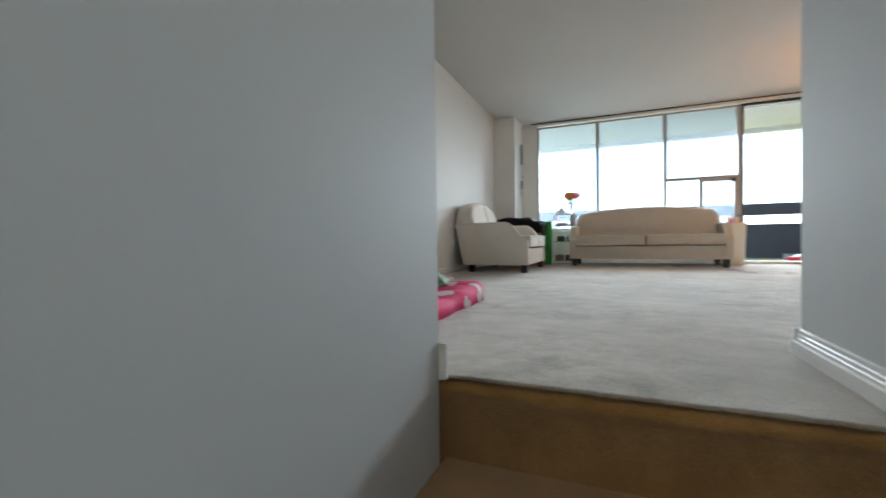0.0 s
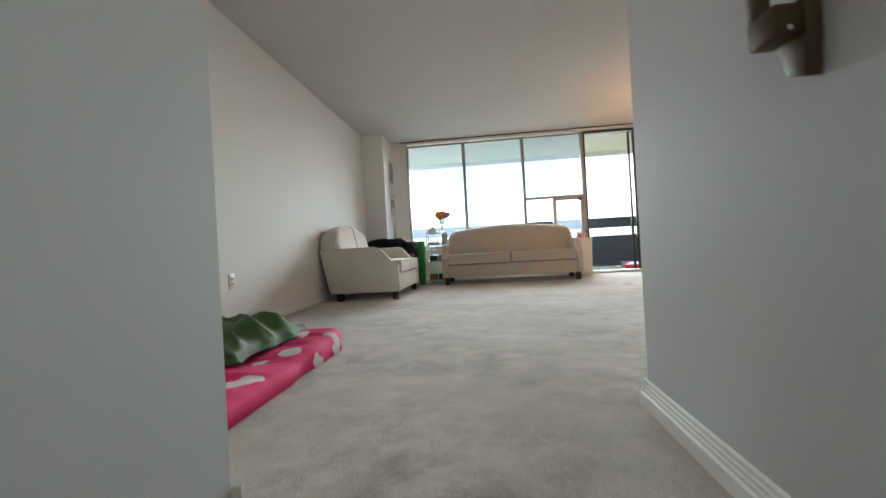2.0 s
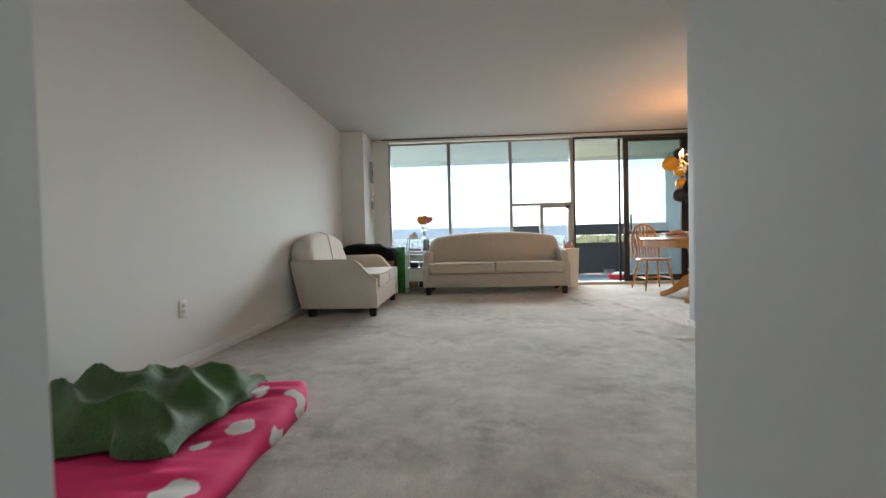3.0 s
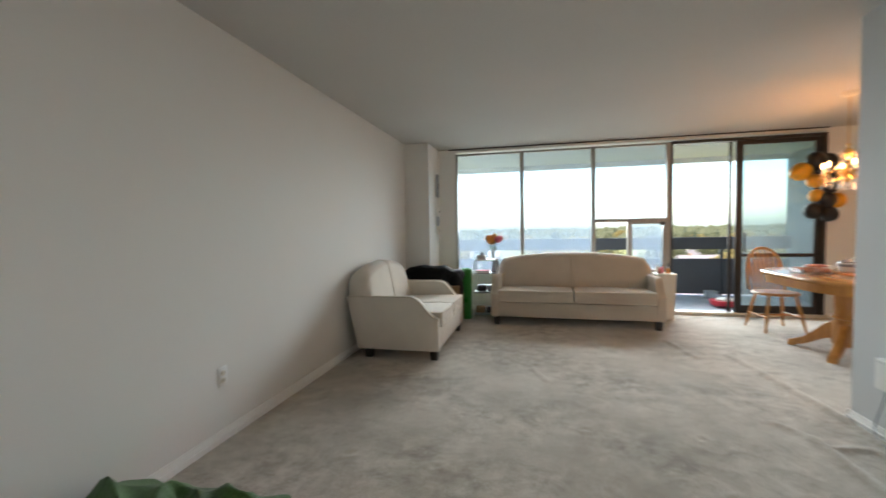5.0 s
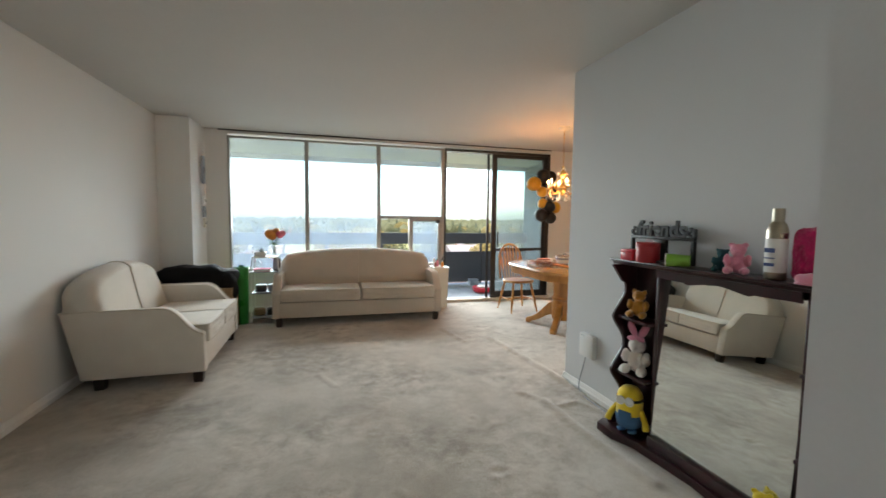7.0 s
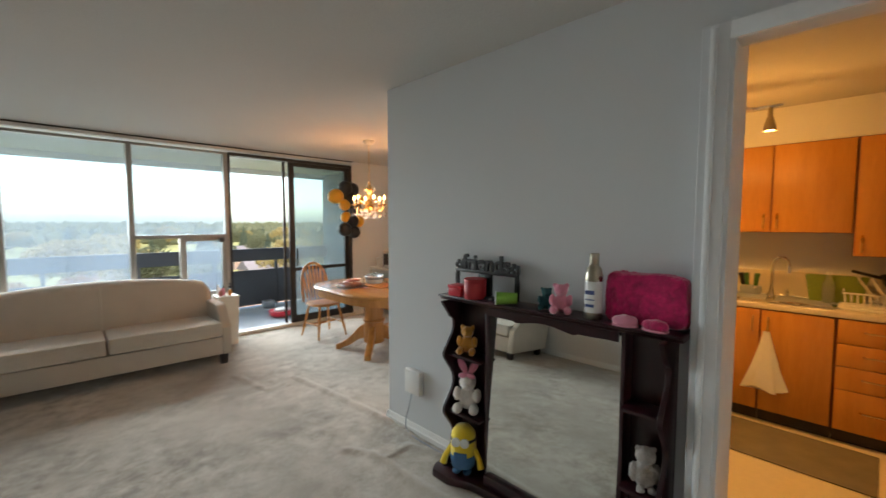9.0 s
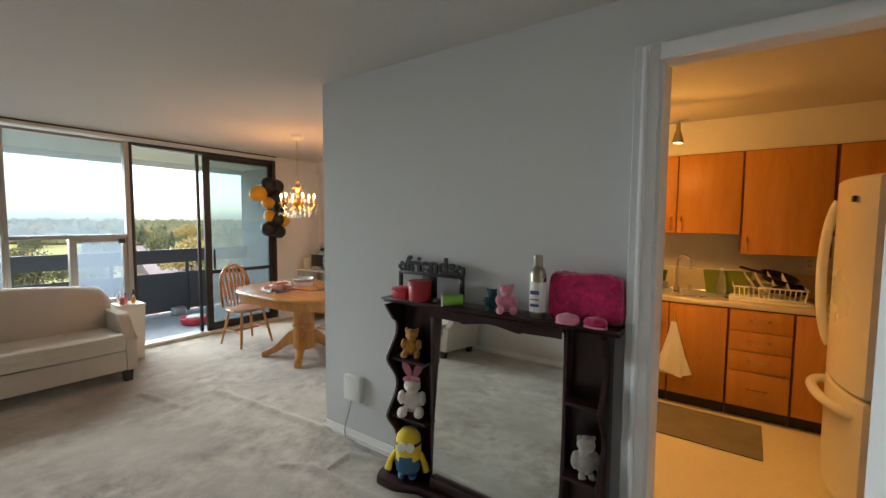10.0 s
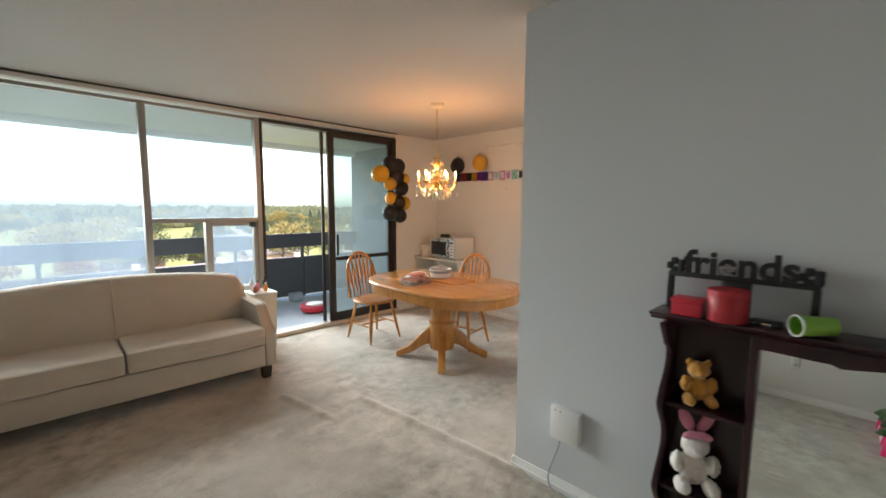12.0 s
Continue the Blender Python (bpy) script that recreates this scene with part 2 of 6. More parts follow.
M["rail_metal"] = surf("dark_satin_rail_metal", (0.10, 0.10, 0.12), 0.25, 0.15, 5, 120, 0.05, 0.0005, metal=0.9)
M["panel"] = surf("balcony_panel_paint", (0.055, 0.062, 0.078), 0.6, 0.15, 2, 50, 0.1, 0.001)
M["concrete"] = surf("balcony_concrete", (0.36, 0.39, 0.43), 0.85, 0.12, 2, 40, 0.3, 0.003)
M["divider"] = surf("divider_paint", (0.24, 0.27, 0.29), 0.8, 0.08, 2, 60, 0.2, 0.002)
M["slab"] = surf("painted_soffit", (0.70, 0.70, 0.66), 0.85, 0.06, 2, 60, 0.3, 0.002)
M["red"] = surf("red_card", (0.42, 0.02, 0.028), 0.5, 0.1, 5, 60, 0.05, 0.001)
M["redplastic"] = surf("red_plastic", (0.62, 0.03, 0.05), 0.35, 0.08, 5, 60, 0.05, 0.001)
M["lime"] = surf("lime_green_plastic", (0.22, 0.46, 0.05), 0.4, 0.1, 5, 60, 0.05, 0.001)
M["pinkplush"] = surf("pink_plush", (0.72, 0.26, 0.36), 1.0, 0.15, 14, 200, 0.7, 0.004, sheen=0.5)
M["magenta"] = surf("magenta_fleece", (0.50, 0.010, 0.11), 1.0, 0.5, 16, 45, 0.8, 0.012, sheen=0.4)
M["whiteplush"] = surf("white_plush", (0.74, 0.68, 0.62), 1.0, 0.1, 14, 160, 0.8, 0.005, sheen=0.5)
M["greyplush"] = surf("grey_plush", (0.33, 0.30, 0.27), 1.0, 0.3, 30, 160, 0.8, 0.005, sheen=0.5)
M["orangeplush"] = surf("orange_plush", (0.55, 0.25, 0.03), 1.0, 0.15, 14, 160, 0.8, 0.005, sheen=0.5)
M["yellowplush"] = surf("yellow_plush", (0.78, 0.58, 0.03), 0.95, 0.07, 14, 200, 0.5, 0.003, sheen=0.4)
M["denim"] = surf("blue_felt", (0.06, 0.15, 0.28), 0.95, 0.15, 14, 300, 0.5, 0.002)
M["teal"] = surf("teal_plush", (0.02, 0.09, 0.10), 1.0, 0.2, 14, 200, 0.6, 0.003)
M["label"] = surf("paper_label", (0.72, 0.72, 0.70), 0.6, 0.05, 8, 90, 0.02, 0.001)
M["labelblue"] = surf("blue_label_print", (0.04, 0.07, 0.20), 0.6, 0.1, 8, 90, 0.02, 0.001)
M["balloon_b"] = surf("black_latex", (0.008, 0.008, 0.009), 0.45, 0.2, 5, 40, 0.0, 0.0)
M["balloon_y"] = surf("mustard_latex", (0.62, 0.32, 0.02), 0.3, 0.08, 5, 40, 0.0, 0.0)
M["greenvase"] = surf("green_plastic_vase", (0.03, 0.26, 0.035), 0.3, 0.15, 5, 40, 0.03, 0.001)
M["leafgreen"] = surf("flower_leaf", (0.05, 0.14, 0.03), 0.6, 0.25, 30, 90, 0.1, 0.001)
M["petal_o"] = surf("orange_petal", (0.88, 0.34, 0.06), 0.6, 0.2, 30, 90, 0.1, 0.001)
M["petal_p"] = surf("pink_petal", (0.88, 0.20, 0.26), 0.6, 0.2, 30, 90, 0.1, 0.001)
M["clear"] = clear("clear_glass")
M["crystal"] = clear("cut_crystal", (1.0, 0.93, 0.82), 0.05)
M["blackcloth"] = surf("black_fabric", (0.006, 0.006, 0.007), 0.8, 0.3, 8, 200, 0.5, 0.003, spec=0.2)
M["card"] = surf("brown_cardboard", (0.30, 0.19, 0.10), 0.85, 0.1, 4, 90, 0.1, 0.001)
M["greencloth"] = surf("green_blanket_fleece", (0.036, 0.095, 0.016), 0.7, 0.8, 4, 120, 0.6, 0.004, sheen=0.15)
M["cream"] = surf("cream_plastic", (0.70, 0.66, 0.56), 0.4, 0.05, 4, 60, 0.05, 0.001)
M["mat"] = surf("grey_kitchen_mat", (0.22, 0.20, 0.16), 0.95, 0.2, 6, 220, 0.4, 0.003)
M["bulb"] = glow("warm_bulb", (1.0, 0.50, 0.16), 5.0)
M["tracklens"] = glow("track_lamp_lens", (1.0, 0.6, 0.22), 6.0)
M["backsplash"] = surf("backsplash_laminate", (0.62, 0.56, 0.44), 0.4, 0.06, 3, 120, 0.04, 0.001)
M["champagne"] = surf("champagne_metal", (0.36, 0.32, 0.25), 0.3, 0.1, 8, 90, 0.1, 0.001, metal=0.9)
M["pastry"] = surf("brown_pastry", (0.26, 0.10, 0.06), 0.6, 0.8, 18, 120, 0.3, 0.003)
M["meat"] = surf("pink_food", (0.42, 0.16, 0.13), 0.6, 0.4, 40, 120, 0.2, 0.002)


def pink_sheet():
    """Pink cotton with scattered white printed patches."""
    m, n, l, b = nodes_of("pink_printed_sheet")
    tc, vo, ns, ad = n.new("ShaderNodeTexCoord"), n.new("ShaderNodeTexVoronoi"), n.new("ShaderNodeTexNoise"), n.new("ShaderNodeVectorMath")
    vo.inputs["Scale"].default_value, vo.inputs["Randomness"].default_value = 4.3, 0.8
    ns.inputs["Scale"].default_value, ns.inputs["Detail"].default_value = 9, 2
    sc = n.new("ShaderNodeVectorMath")
    sc.operation = "SCALE"
    sc.inputs["Scale"].default_value = 0.09
    l.new(tc.outputs["Object"], ns.inputs["Vector"])
    l.new(ns.outputs["Color"], sc.inputs[0])
    l.new(tc.outputs["Object"], ad.inputs[0])
    l.new(sc.outputs[0], ad.inputs[1])
    l.new(ad.outputs[0], vo.inputs["Vector"])
    ramp = n.new("ShaderNodeValToRGB")
    ramp.color_ramp.interpolation = "EASE"
    ramp.color_ramp.elements[0].position, ramp.color_ramp.elements[0].color = 0.27, (0.84, 0.78, 0.79, 1)
    ramp.color_ramp.elements[1].position, ramp.color_ramp.elements[1].color = 0.30, (0.78, 0.03, 0.17, 1)
    l.new(vo.outputs["Distance"], ramp.inputs[0])
    l.new(ramp.outputs[0], b.inputs["Base Color"])
    b.inputs["Roughness"].default_value = 0.8
    return m


M["spot_pink"] = pink_sheet()


def foliage(name, a, c):
    m, n, l, b = nodes_of(name)
    geo, info, ad, ramp = n.new("ShaderNodeNewGeometry"), n.new("ShaderNodeObjectInfo"), n.new("ShaderNodeMath"), n.new("ShaderNodeValToRGB")
    ad.operation = "MULTIPLY_ADD"
    ad.inputs[1].default_value = 0.45
    l.new(geo.outputs["Random Per Island"], ad.inputs[0])
    hf = n.new("ShaderNodeMath")
    hf.operation = "MULTIPLY"
    hf.inputs[1].default_value = 0.55
    l.new(info.outputs["Random"], hf.inputs[0])
    l.new(hf.outputs[0], ad.inputs[2])
    ramp.color_ramp.elements[0].color, ramp.color_ramp.elements[1].color = (*a, 1), (*c, 1)
    l.new(ad.outputs[0], ramp.inputs[0])
    l.new(ramp.outputs[0], b.inputs["Base Color"])
    b.inputs["Roughness"].default_value = 0.8
    tl, mx = n.new("ShaderNodeBsdfTranslucent"), n.new("ShaderNodeMixShader")
    src = b.inputs["Base Color"].links[0].from_socket
    l.new(src, tl.inputs[0])
    mx.inputs[0].default_value = 0.5
    l.new(b.outputs[0], mx.inputs[1])
    l.new(tl.outputs[0], mx.inputs[2])
    l.new(mx.outputs[0], n["Material Output"].inputs[0])
    return m


M["leaf_y"] = foliage("autumn_yellow_leaves", (0.23, 0.165, 0.05), (0.32, 0.26, 0.11))
M["leaf_g"] = foliage("green_leaves", (0.07, 0.08, 0.04), (0.16, 0.155, 0.08))
M["leaf_o"] = foliage("autumn_orange_leaves", (0.17, 0.06, 0.015), (0.24, 0.12, 0.025))
# needle greens lightened, the aerial haze put into their colour
M["leaf_c"] = foliage("hazed_conifer_needles", (0.06, 0.08, 0.055), (0.10, 0.12, 0.075))
M["bark"] = surf("bark", (0.10, 0.075, 0.055), 0.9, 0.25, 3, 30, 0.4, 0.01)
M["grass"] = surf("lawn", (0.20, 0.19, 0.06), 1.0, 0.35, 0.02, 0.6, 0.0, 0.0)
M["brickwall"] = surf("house_wall", (0.38, 0.26, 0.20), 0.9, 0.15, 0.4, 8, 0.1, 0.01, rand=0.5)
M["roof"] = surf("house_roof", (0.14, 0.12, 0.12), 0.9, 0.2, 0.4, 8, 0.1, 0.01, rand=0.4)
M["winfar"] = surf("far_window", (0.05, 0.06, 0.07), 0.2, 0.1, 1, 8, 0, 0)
M["asphalt"] = surf("asphalt", (0.06, 0.06, 0.062), 0.9, 0.15, 0.3, 6, 0.1, 0.01)

# ---- mesh helpers ----


def part(name, bm, material, parent=None, label="", smooth=True, sharp=35):
    """One mesh object from a bmesh, under a thing or a part when a parent is given."""
    bmesh.ops.recalc_face_normals(bm, faces=bm.faces)
    if smooth:
        lim = radians(sharp)
        for f in bm.faces:
            f.smooth = True
        for e in bm.edges:
            if len(e.link_faces) == 2:
                e.smooth = e.calc_face_angle(0) < lim
    me = bpy.data.meshes.new(name)
    bm.to_mesh(me)
    bm.free()
    me.materials.append(material)
    ob = new(name, me)
    if parent is not None:
        ob.parent = parent
    if label:
        ob["label"] = label
    return ob


def thing(name, place, label, category, group="", rz=0.0, rx=0.0, ry=0.0):
    ob = new(name)
    ob.empty_display_size = 0.1
    ob.matrix_world = pose(*place, rx, ry, rz)
    return tagged(ob, label, category, group)


def setting(ob, label="", category=""):
    return tagged(ob, label, category, kind="structure")


def merge(bm, sub, m=None):
    if m is not None:
        bmesh.ops.transform(sub, matrix=m, verts=sub.verts)
    tmp = bpy.data.meshes.new("tmp")
    sub.to_mesh(tmp)
    sub.free()
    bm.from_mesh(tmp)
    bpy.data.meshes.remove(tmp)
    return bm


def box(x0, y0, z0, x1, y1, z1, r=0.0, seg=2, bm=None, m=None):
    s = bmesh.new()
    bmesh.ops.create_cube(s, size=1)
    bmesh.ops.transform(s, matrix=Matrix.Translation(((x0 + x1) / 2, (y0 + y1) / 2, (z0 + z1) / 2)) @ Matrix.Diagonal((abs(x1 - x0), abs(y1 - y0), abs(z1 - z0), 1)), verts=s.verts)
    if r:
        bmesh.ops.bevel(s, geom=s.edges[:] + s.verts[:], offset=r, segments=seg, profile=0.5, affect="EDGES")
    if m is not None:
        bmesh.ops.transform(s, matrix=m, verts=s.verts)
    return s if bm is None else merge(bm, s)


def loft(rings, bm=None, cap=True, closed=True):
    s = bmesh.new()
    rows = [[s.verts.new(p) for p in ring] for ring in rings]
    n = len(rings[0])
    for a, b in zip(rows, rows[1:]):
        for i in range(n if closed else n - 1):
            s.faces.new((a[i], a[(i + 1) % n], b[(i + 1) % n], b[i]))
    if cap and closed:
        s.faces.new(rows[0])
        s.faces.new(rows[-1])
    return s if bm is None else merge(bm, s)


def lathe(profile, n=20, bm=None, m=None, cx=0.0, cy=0.0):
    rings = [[(cx + max(r, 1e-4) * math.cos(2 * math.pi * i / n), cy + max(r, 1e-4) * math.sin(2 * math.pi * i / n), z) for i in range(n)] for r, z in profile]
    s = loft(rings)
    if m is not None:
        bmesh.ops.transform(s, matrix=m, verts=s.verts)
    return s if bm is None else merge(bm, s)


def tube(points, r, n=8, bm=None, r2=None):
    """A round bar along points, tapering from r to r2."""
    pts = [Vector(p) for p in points]
    rings, k = [], len(pts)
    up = None
    for i, p in enumerate(pts):
        d = (pts[min(i + 1, k - 1)] - pts[max(i - 1, 0)]).normalized()
        if up is None:
            up = d.orthogonal().normalized()
        up = (up - d * up.dot(d)).normalized()
        side = d.cross(up)
        rad = r if r2 is None else r + (r2 - r) * i / (k - 1)
        rings.append([p + rad * (math.cos(2 * math.pi * j / n) * up + math.sin(2 * math.pi * j / n) * side) for j in range(n)])
    return loft(rings, bm)


def prism(poly, axis, a, b, bm=None, r=0.0):
    """A flat outline pushed out along an axis. For axis x the outline is (y, z), for y (x, z), for z (x, y)."""
    put = {"x": lambda u, v, w: (w, u, v), "y": lambda u, v, w: (u, w, v), "z": lambda u, v, w: (u, v, w)}[axis]
    s = loft([[put(u, v, a) for u, v in poly], [put(u, v, b) for u, v in poly]])
    if r:
        bmesh.ops.recalc_face_normals(s, faces=s.faces)
        bmesh.ops.bevel(s, geom=[e for e in s.edges if len(e.link_faces) == 2 and e.calc_face_angle(0) > 0.6], offset=r, segments=2, profile=0.5, affect="EDGES")
    return s if bm is None else merge(bm, s)


def sup(c, rad, e1=1.0, e2=1.0, nu=20, nv=12, bm=None, m=None):
    """A superellipsoid: e near 0 boxy, 1 round."""
    f = lambda w, e: math.copysign(abs(w) ** e, w)
    rings = []
    for j in range(nv + 1):
        v = -math.pi / 2 + math.pi * min(max(j / nv, 0.004), 0.996)
        rings.append([(c[0] + rad[0] * f(math.cos(v), e1) * f(math.cos(2 * math.pi * i / nu), e2),
                       c[1] + rad[1] * f(math.cos(v), e1) * f(math.sin(2 * math.pi * i / nu), e2),
                       c[2] + rad[2] * f(math.sin(v), e1)) for i in range(nu)])
    s = loft(rings)
    if m is not None:
        bmesh.ops.transform(s, matrix=m, verts=s.verts)
    return s if bm is None else merge(bm, s)


def bez(p0, p1, p2, p3, n=8):
    out = []
    for i in range(n + 1):
        t = i / n
        out.append(tuple((1 - t) ** 3 * a + 3 * t * (1 - t) ** 2 * b + 3 * t * t * (1 - t) * c + t ** 3 * d for a, b, c, d in zip(p0, p1, p2, p3)))
    return out


def wob(p, s, k):
    return noise.noise(Vector(p) * s) * k


# ---- the structure ----
H = 2.44
WL, WE, WN = -1.70, 4.50, 7.21
PX = 2.0
STAIR_Y = 0.925
RISE, TREAD = 0.235, 0.25
HX0, HX1 = -0.30, 0.695


def wall(name, *boxes, mat="wall", label="off-white painted plaster wall"):
    bm = bmesh.new()
    for b in boxes:
        box(*b, bm=bm)
    return setting(part(name, bm, M[mat], smooth=False), label, "wall")


wall("wall_west", (WL - 0.12, 0.78, -0.02, WL, WN + 0.15, H + 0.02))
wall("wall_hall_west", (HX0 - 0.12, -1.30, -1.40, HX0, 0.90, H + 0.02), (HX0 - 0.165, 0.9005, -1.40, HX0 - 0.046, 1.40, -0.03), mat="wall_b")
wall("wall_return_west", (WL, 0.78, -0.02, HX0 - 0.122, 0.90, H + 0.02))
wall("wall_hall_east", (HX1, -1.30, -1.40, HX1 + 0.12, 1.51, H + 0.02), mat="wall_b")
wall("wall_hall_south", (HX0 - 0.12, -1.42, -1.40, 2.12, -1.302, H + 0.02))
wall("wall_passage", (HX1 + 0.122, 0.78, -0.02, PX - 0.002, 0.90, H + 0.02))
DY0, DY1, DZ, DZH = 1.07, 1.905, 2.125, 2.205
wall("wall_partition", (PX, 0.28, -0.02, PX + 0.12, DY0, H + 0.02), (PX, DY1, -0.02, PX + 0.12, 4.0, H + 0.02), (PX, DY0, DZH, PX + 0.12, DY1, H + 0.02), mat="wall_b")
wall("wall_kitchen_north", (PX + 0.122, 3.88, -0.02, WE - 0.002, 4.0, H + 0.02))
wall("wall_kitchen_south", (PX + 0.122, 0.28, -0.02, WE - 0.002, 0.40, H + 0.02))
wall("wall_east", (WE, 0.28, -0.02, WE + 0.12, WN + 0.15, H + 0.02))
W0, W1, WT, SILL, D0 = -1.085, 3.705, 2.37, 0.56, 1.905
wall("wall_north", (WL, WN, -0.02, W0, WN + 0.15, H + 0.02), (W1, WN, -0.02, WE, WN + 0.15, H + 0.02),
     (W0, WN, WT + 0.03, W1, WN + 0.15, H + 0.02), (W0, WN, -0.02, D0 - 0.04, WN + 0.15, SILL))
wall("column", (WL + 0.002, 6.60, 0, -1.355, WN - 0.002, H), label="off-white plastered structural column")
wall("bulkhead_east", (WE - 0.05, 4.002, 2.255, WE - 0.002, WN - 0.002, H), label="shallow plaster bulkhead over the dining wall")
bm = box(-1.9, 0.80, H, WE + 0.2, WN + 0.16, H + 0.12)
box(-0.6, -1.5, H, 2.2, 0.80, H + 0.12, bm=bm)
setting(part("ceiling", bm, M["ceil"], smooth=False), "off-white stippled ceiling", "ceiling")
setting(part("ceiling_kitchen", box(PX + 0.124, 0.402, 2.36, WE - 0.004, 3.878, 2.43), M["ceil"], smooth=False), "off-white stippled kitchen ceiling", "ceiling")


# carpet with loose folds, dents and a brushed nap
def seg_dist(x, y, a, b):
    ax, ay, bx, by = *a, *b
    t = max(0.0, min(1.0, ((x - ax) * (bx - ax) + (y - ay) * (by - ay)) / ((bx - ax) ** 2 + (by - ay) ** 2)))
    return math.hypot(x - ax - t * (bx - ax), y - ay - t * (by - ay)), t


FOLDS = [((1.44, 5.74), (1.50, 5.45), 0.024, 0.034), ((1.50, 5.45), (1.54, 5.17), 0.020, 0.032),
         ((1.85, 5.30), (1.92, 4.60), 0.030, 0.036), ((1.92, 4.60), (1.97, 3.94), 0.032, 0.038), ((1.97, 3.94), (1.96, 3.70), 0.018, 0.036),
         ((1.66, 3.59), (1.86, 3.61), 0.017, 0.030), ((1.86, 3.61), (1.94, 3.30), 0.015, 0.034),
         ((1.52, 3.86), (1.62, 3.70), 0.022, 0.036), ((1.62, 3.70), (1.64, 3.17), 0.028, 0.040), ((1.64, 3.17), (1.68, 2.72), 0.020, 0.044),
         ((0.07, 4.60), (0.13, 4.46), 0.018, 0.028), ((0.13, 4.46), (0.19, 4.33), 0.014, 0.028)]
DENTS = [(0.39, 3.57, 0.034), (0.30, 3.60, 0.026), (1.03, 3.57, 0.036), (-0.37, 3.62, 0.03), (-0.41, 3.02, 0.034), (0.43, 2.97, 0.036), (0.98, 3.00, 0.05), (0.10, 4.70, 0.03), (-0.89, 3.05, 0.04), (-0.93, 3.43, 0.04), (-0.28, 3.42, 0.03)]


def floor_z(x, y):
    z = 0.004 * noise.noise(Vector((x * 1.1, y * 1.1, 3))) + 0.003 * noise.noise(Vector((x * 4, y * 4, 7)))
    ridge = 0.0
    for a, b, h, w in FOLDS:
        d, t = seg_dist(x, y, a, b)
        if d < 3 * w:
            ridge = max(ridge, h * math.exp(-(d / w) ** 2 * 1.6))
    z += ridge * (0.75 + 0.25 * noise.noise(Vector((x * 9, y * 9, 1))))
    for cx, cy, r in DENTS:
        d = math.hypot(x - cx, y - cy)
        if d < 3 * r:
            z += 0.008 * math.exp(-((d - r) / (0.55 * r)) ** 2) * (0.6 + noise.noise(Vector((x * 22, y * 22, 4)))) - 0.006 * math.exp(-(d / (0.65 * r)) ** 2)
    return z


bm = bmesh.new()
step = 0.018
xs = list(np.arange(WL, WE + step * 0.5, step))
ys = list(np.arange(STAIR_Y - 0.004 - 2 * step, WN + step * 0.5, step))
grid = {}
for i, x in enumerate(xs):
    for j, y in enumerate(ys):
        if (x > PX + 0.06 and y < 3.9) or (y < STAIR_Y - 0.005 and x > HX0 - 0.055):
            continue
        edge = min(1.0, max(0.0, (y - STAIR_Y) * 4))
        grid[i, j] = bm.verts.new((min(x, WE + 0.01), min(y, WN + 0.01), floor_z(x, y) * edge + 0.001))
for i, j in list(grid):
    q = [grid.get(k) for k in ((i, j), (i + 1, j), (i + 1, j + 1), (i, j + 1))]
    if all(q):
        bm.faces.new(q)
ob = setting(part("floor", bm, M["carpet"], sharp=80), "worn beige wall-to-wall carpet with loose folds", "carpet")
sm = ob.modifiers.new("thickness", "SOLIDIFY")
sm.thickness, sm.offset = 0.006, -1
setting(part("floor_kitchen", box(PX + 0.062, 0.401, -0.03, WE - 0.001, 3.879, 0.0), M["vinyl"], smooth=False), "cream vinyl kitchen floor", "floor")
setting(part("threshold", box(PX - 0.02, DY0 - 0.0, 0.004, PX + 0.10, DY1, 0.014, 0.004), M["alu"]), "metal threshold strip", "threshold")

# the carpeted stairs, with round nosings
st_ = setting(new("stairs"), "brown carpeted stairs with rounded nosings", "stairs")
for k in range(5):
    y1, z1 = STAIR_Y - k * TREAD, -k * RISE
    if k == 0:
        z1 -= 0.008
    prof = [(y1 + 0.05, z1), (y1 + 0.015, z1), (y1 + 0.002, z1 - 0.006), (y1 - 0.006, z1 - 0.022), (y1 + 0.002, z1 - 0.042), (y1 + 0.016, z1 - 0.06), (y1 + 0.02, z1 - RISE - 0.02), (y1 + 0.35, z1 - RISE - 0.02), (y1 + 0.35, z1)]
    if k == 0:
        prof = [(min(u, y1 + 0.03), v) for u, v in prof[:7]] + [(y1 + 0.03, z1 - RISE - 0.02)]
    part("step", prism(prof, "x", HX0 + (0.001 if k else -0.045), HX1 - 0.001), M["stair"], st_, sharp=50)
setting(part("floor_lower", box(HX0 + 0.001, -1.301, -5 * RISE - 0.06, HX1 - 0.001, 0.0, -5 * RISE - 0.001), M["stair"], smooth=False), "brown carpeted lower landing", "carpet")


# skirting with stepped mouldings
def skirting(name, a, b, face, h=0.095):
    """From a to b along the foot of a wall; face is the way the board looks."""
    ax, ay, bx, by = *a, *b
    n = Vector((face[0], face[1], 0))
    d = Vector((bx - ax, by - ay, 0))
    prof = [(0.0, 0.0), (0.020, 0.0), (0.020, h * 0.52), (0.013, h * 0.56), (0.013, h * 0.66), (0.010, h * 0.70), (0.010, h * 0.80), (0.007, h * 0.84), (0.007, h * 0.96), (0.0, h)]
    rings = [[Vector((ax, ay, 0)) + d * t + n * u + Vector((0, 0, v)) for u, v in prof] for t in (0, 1)]
    return setting(part(name, loft(rings), M["trim"], smooth=False), "white moulded skirting board", "baseboard")


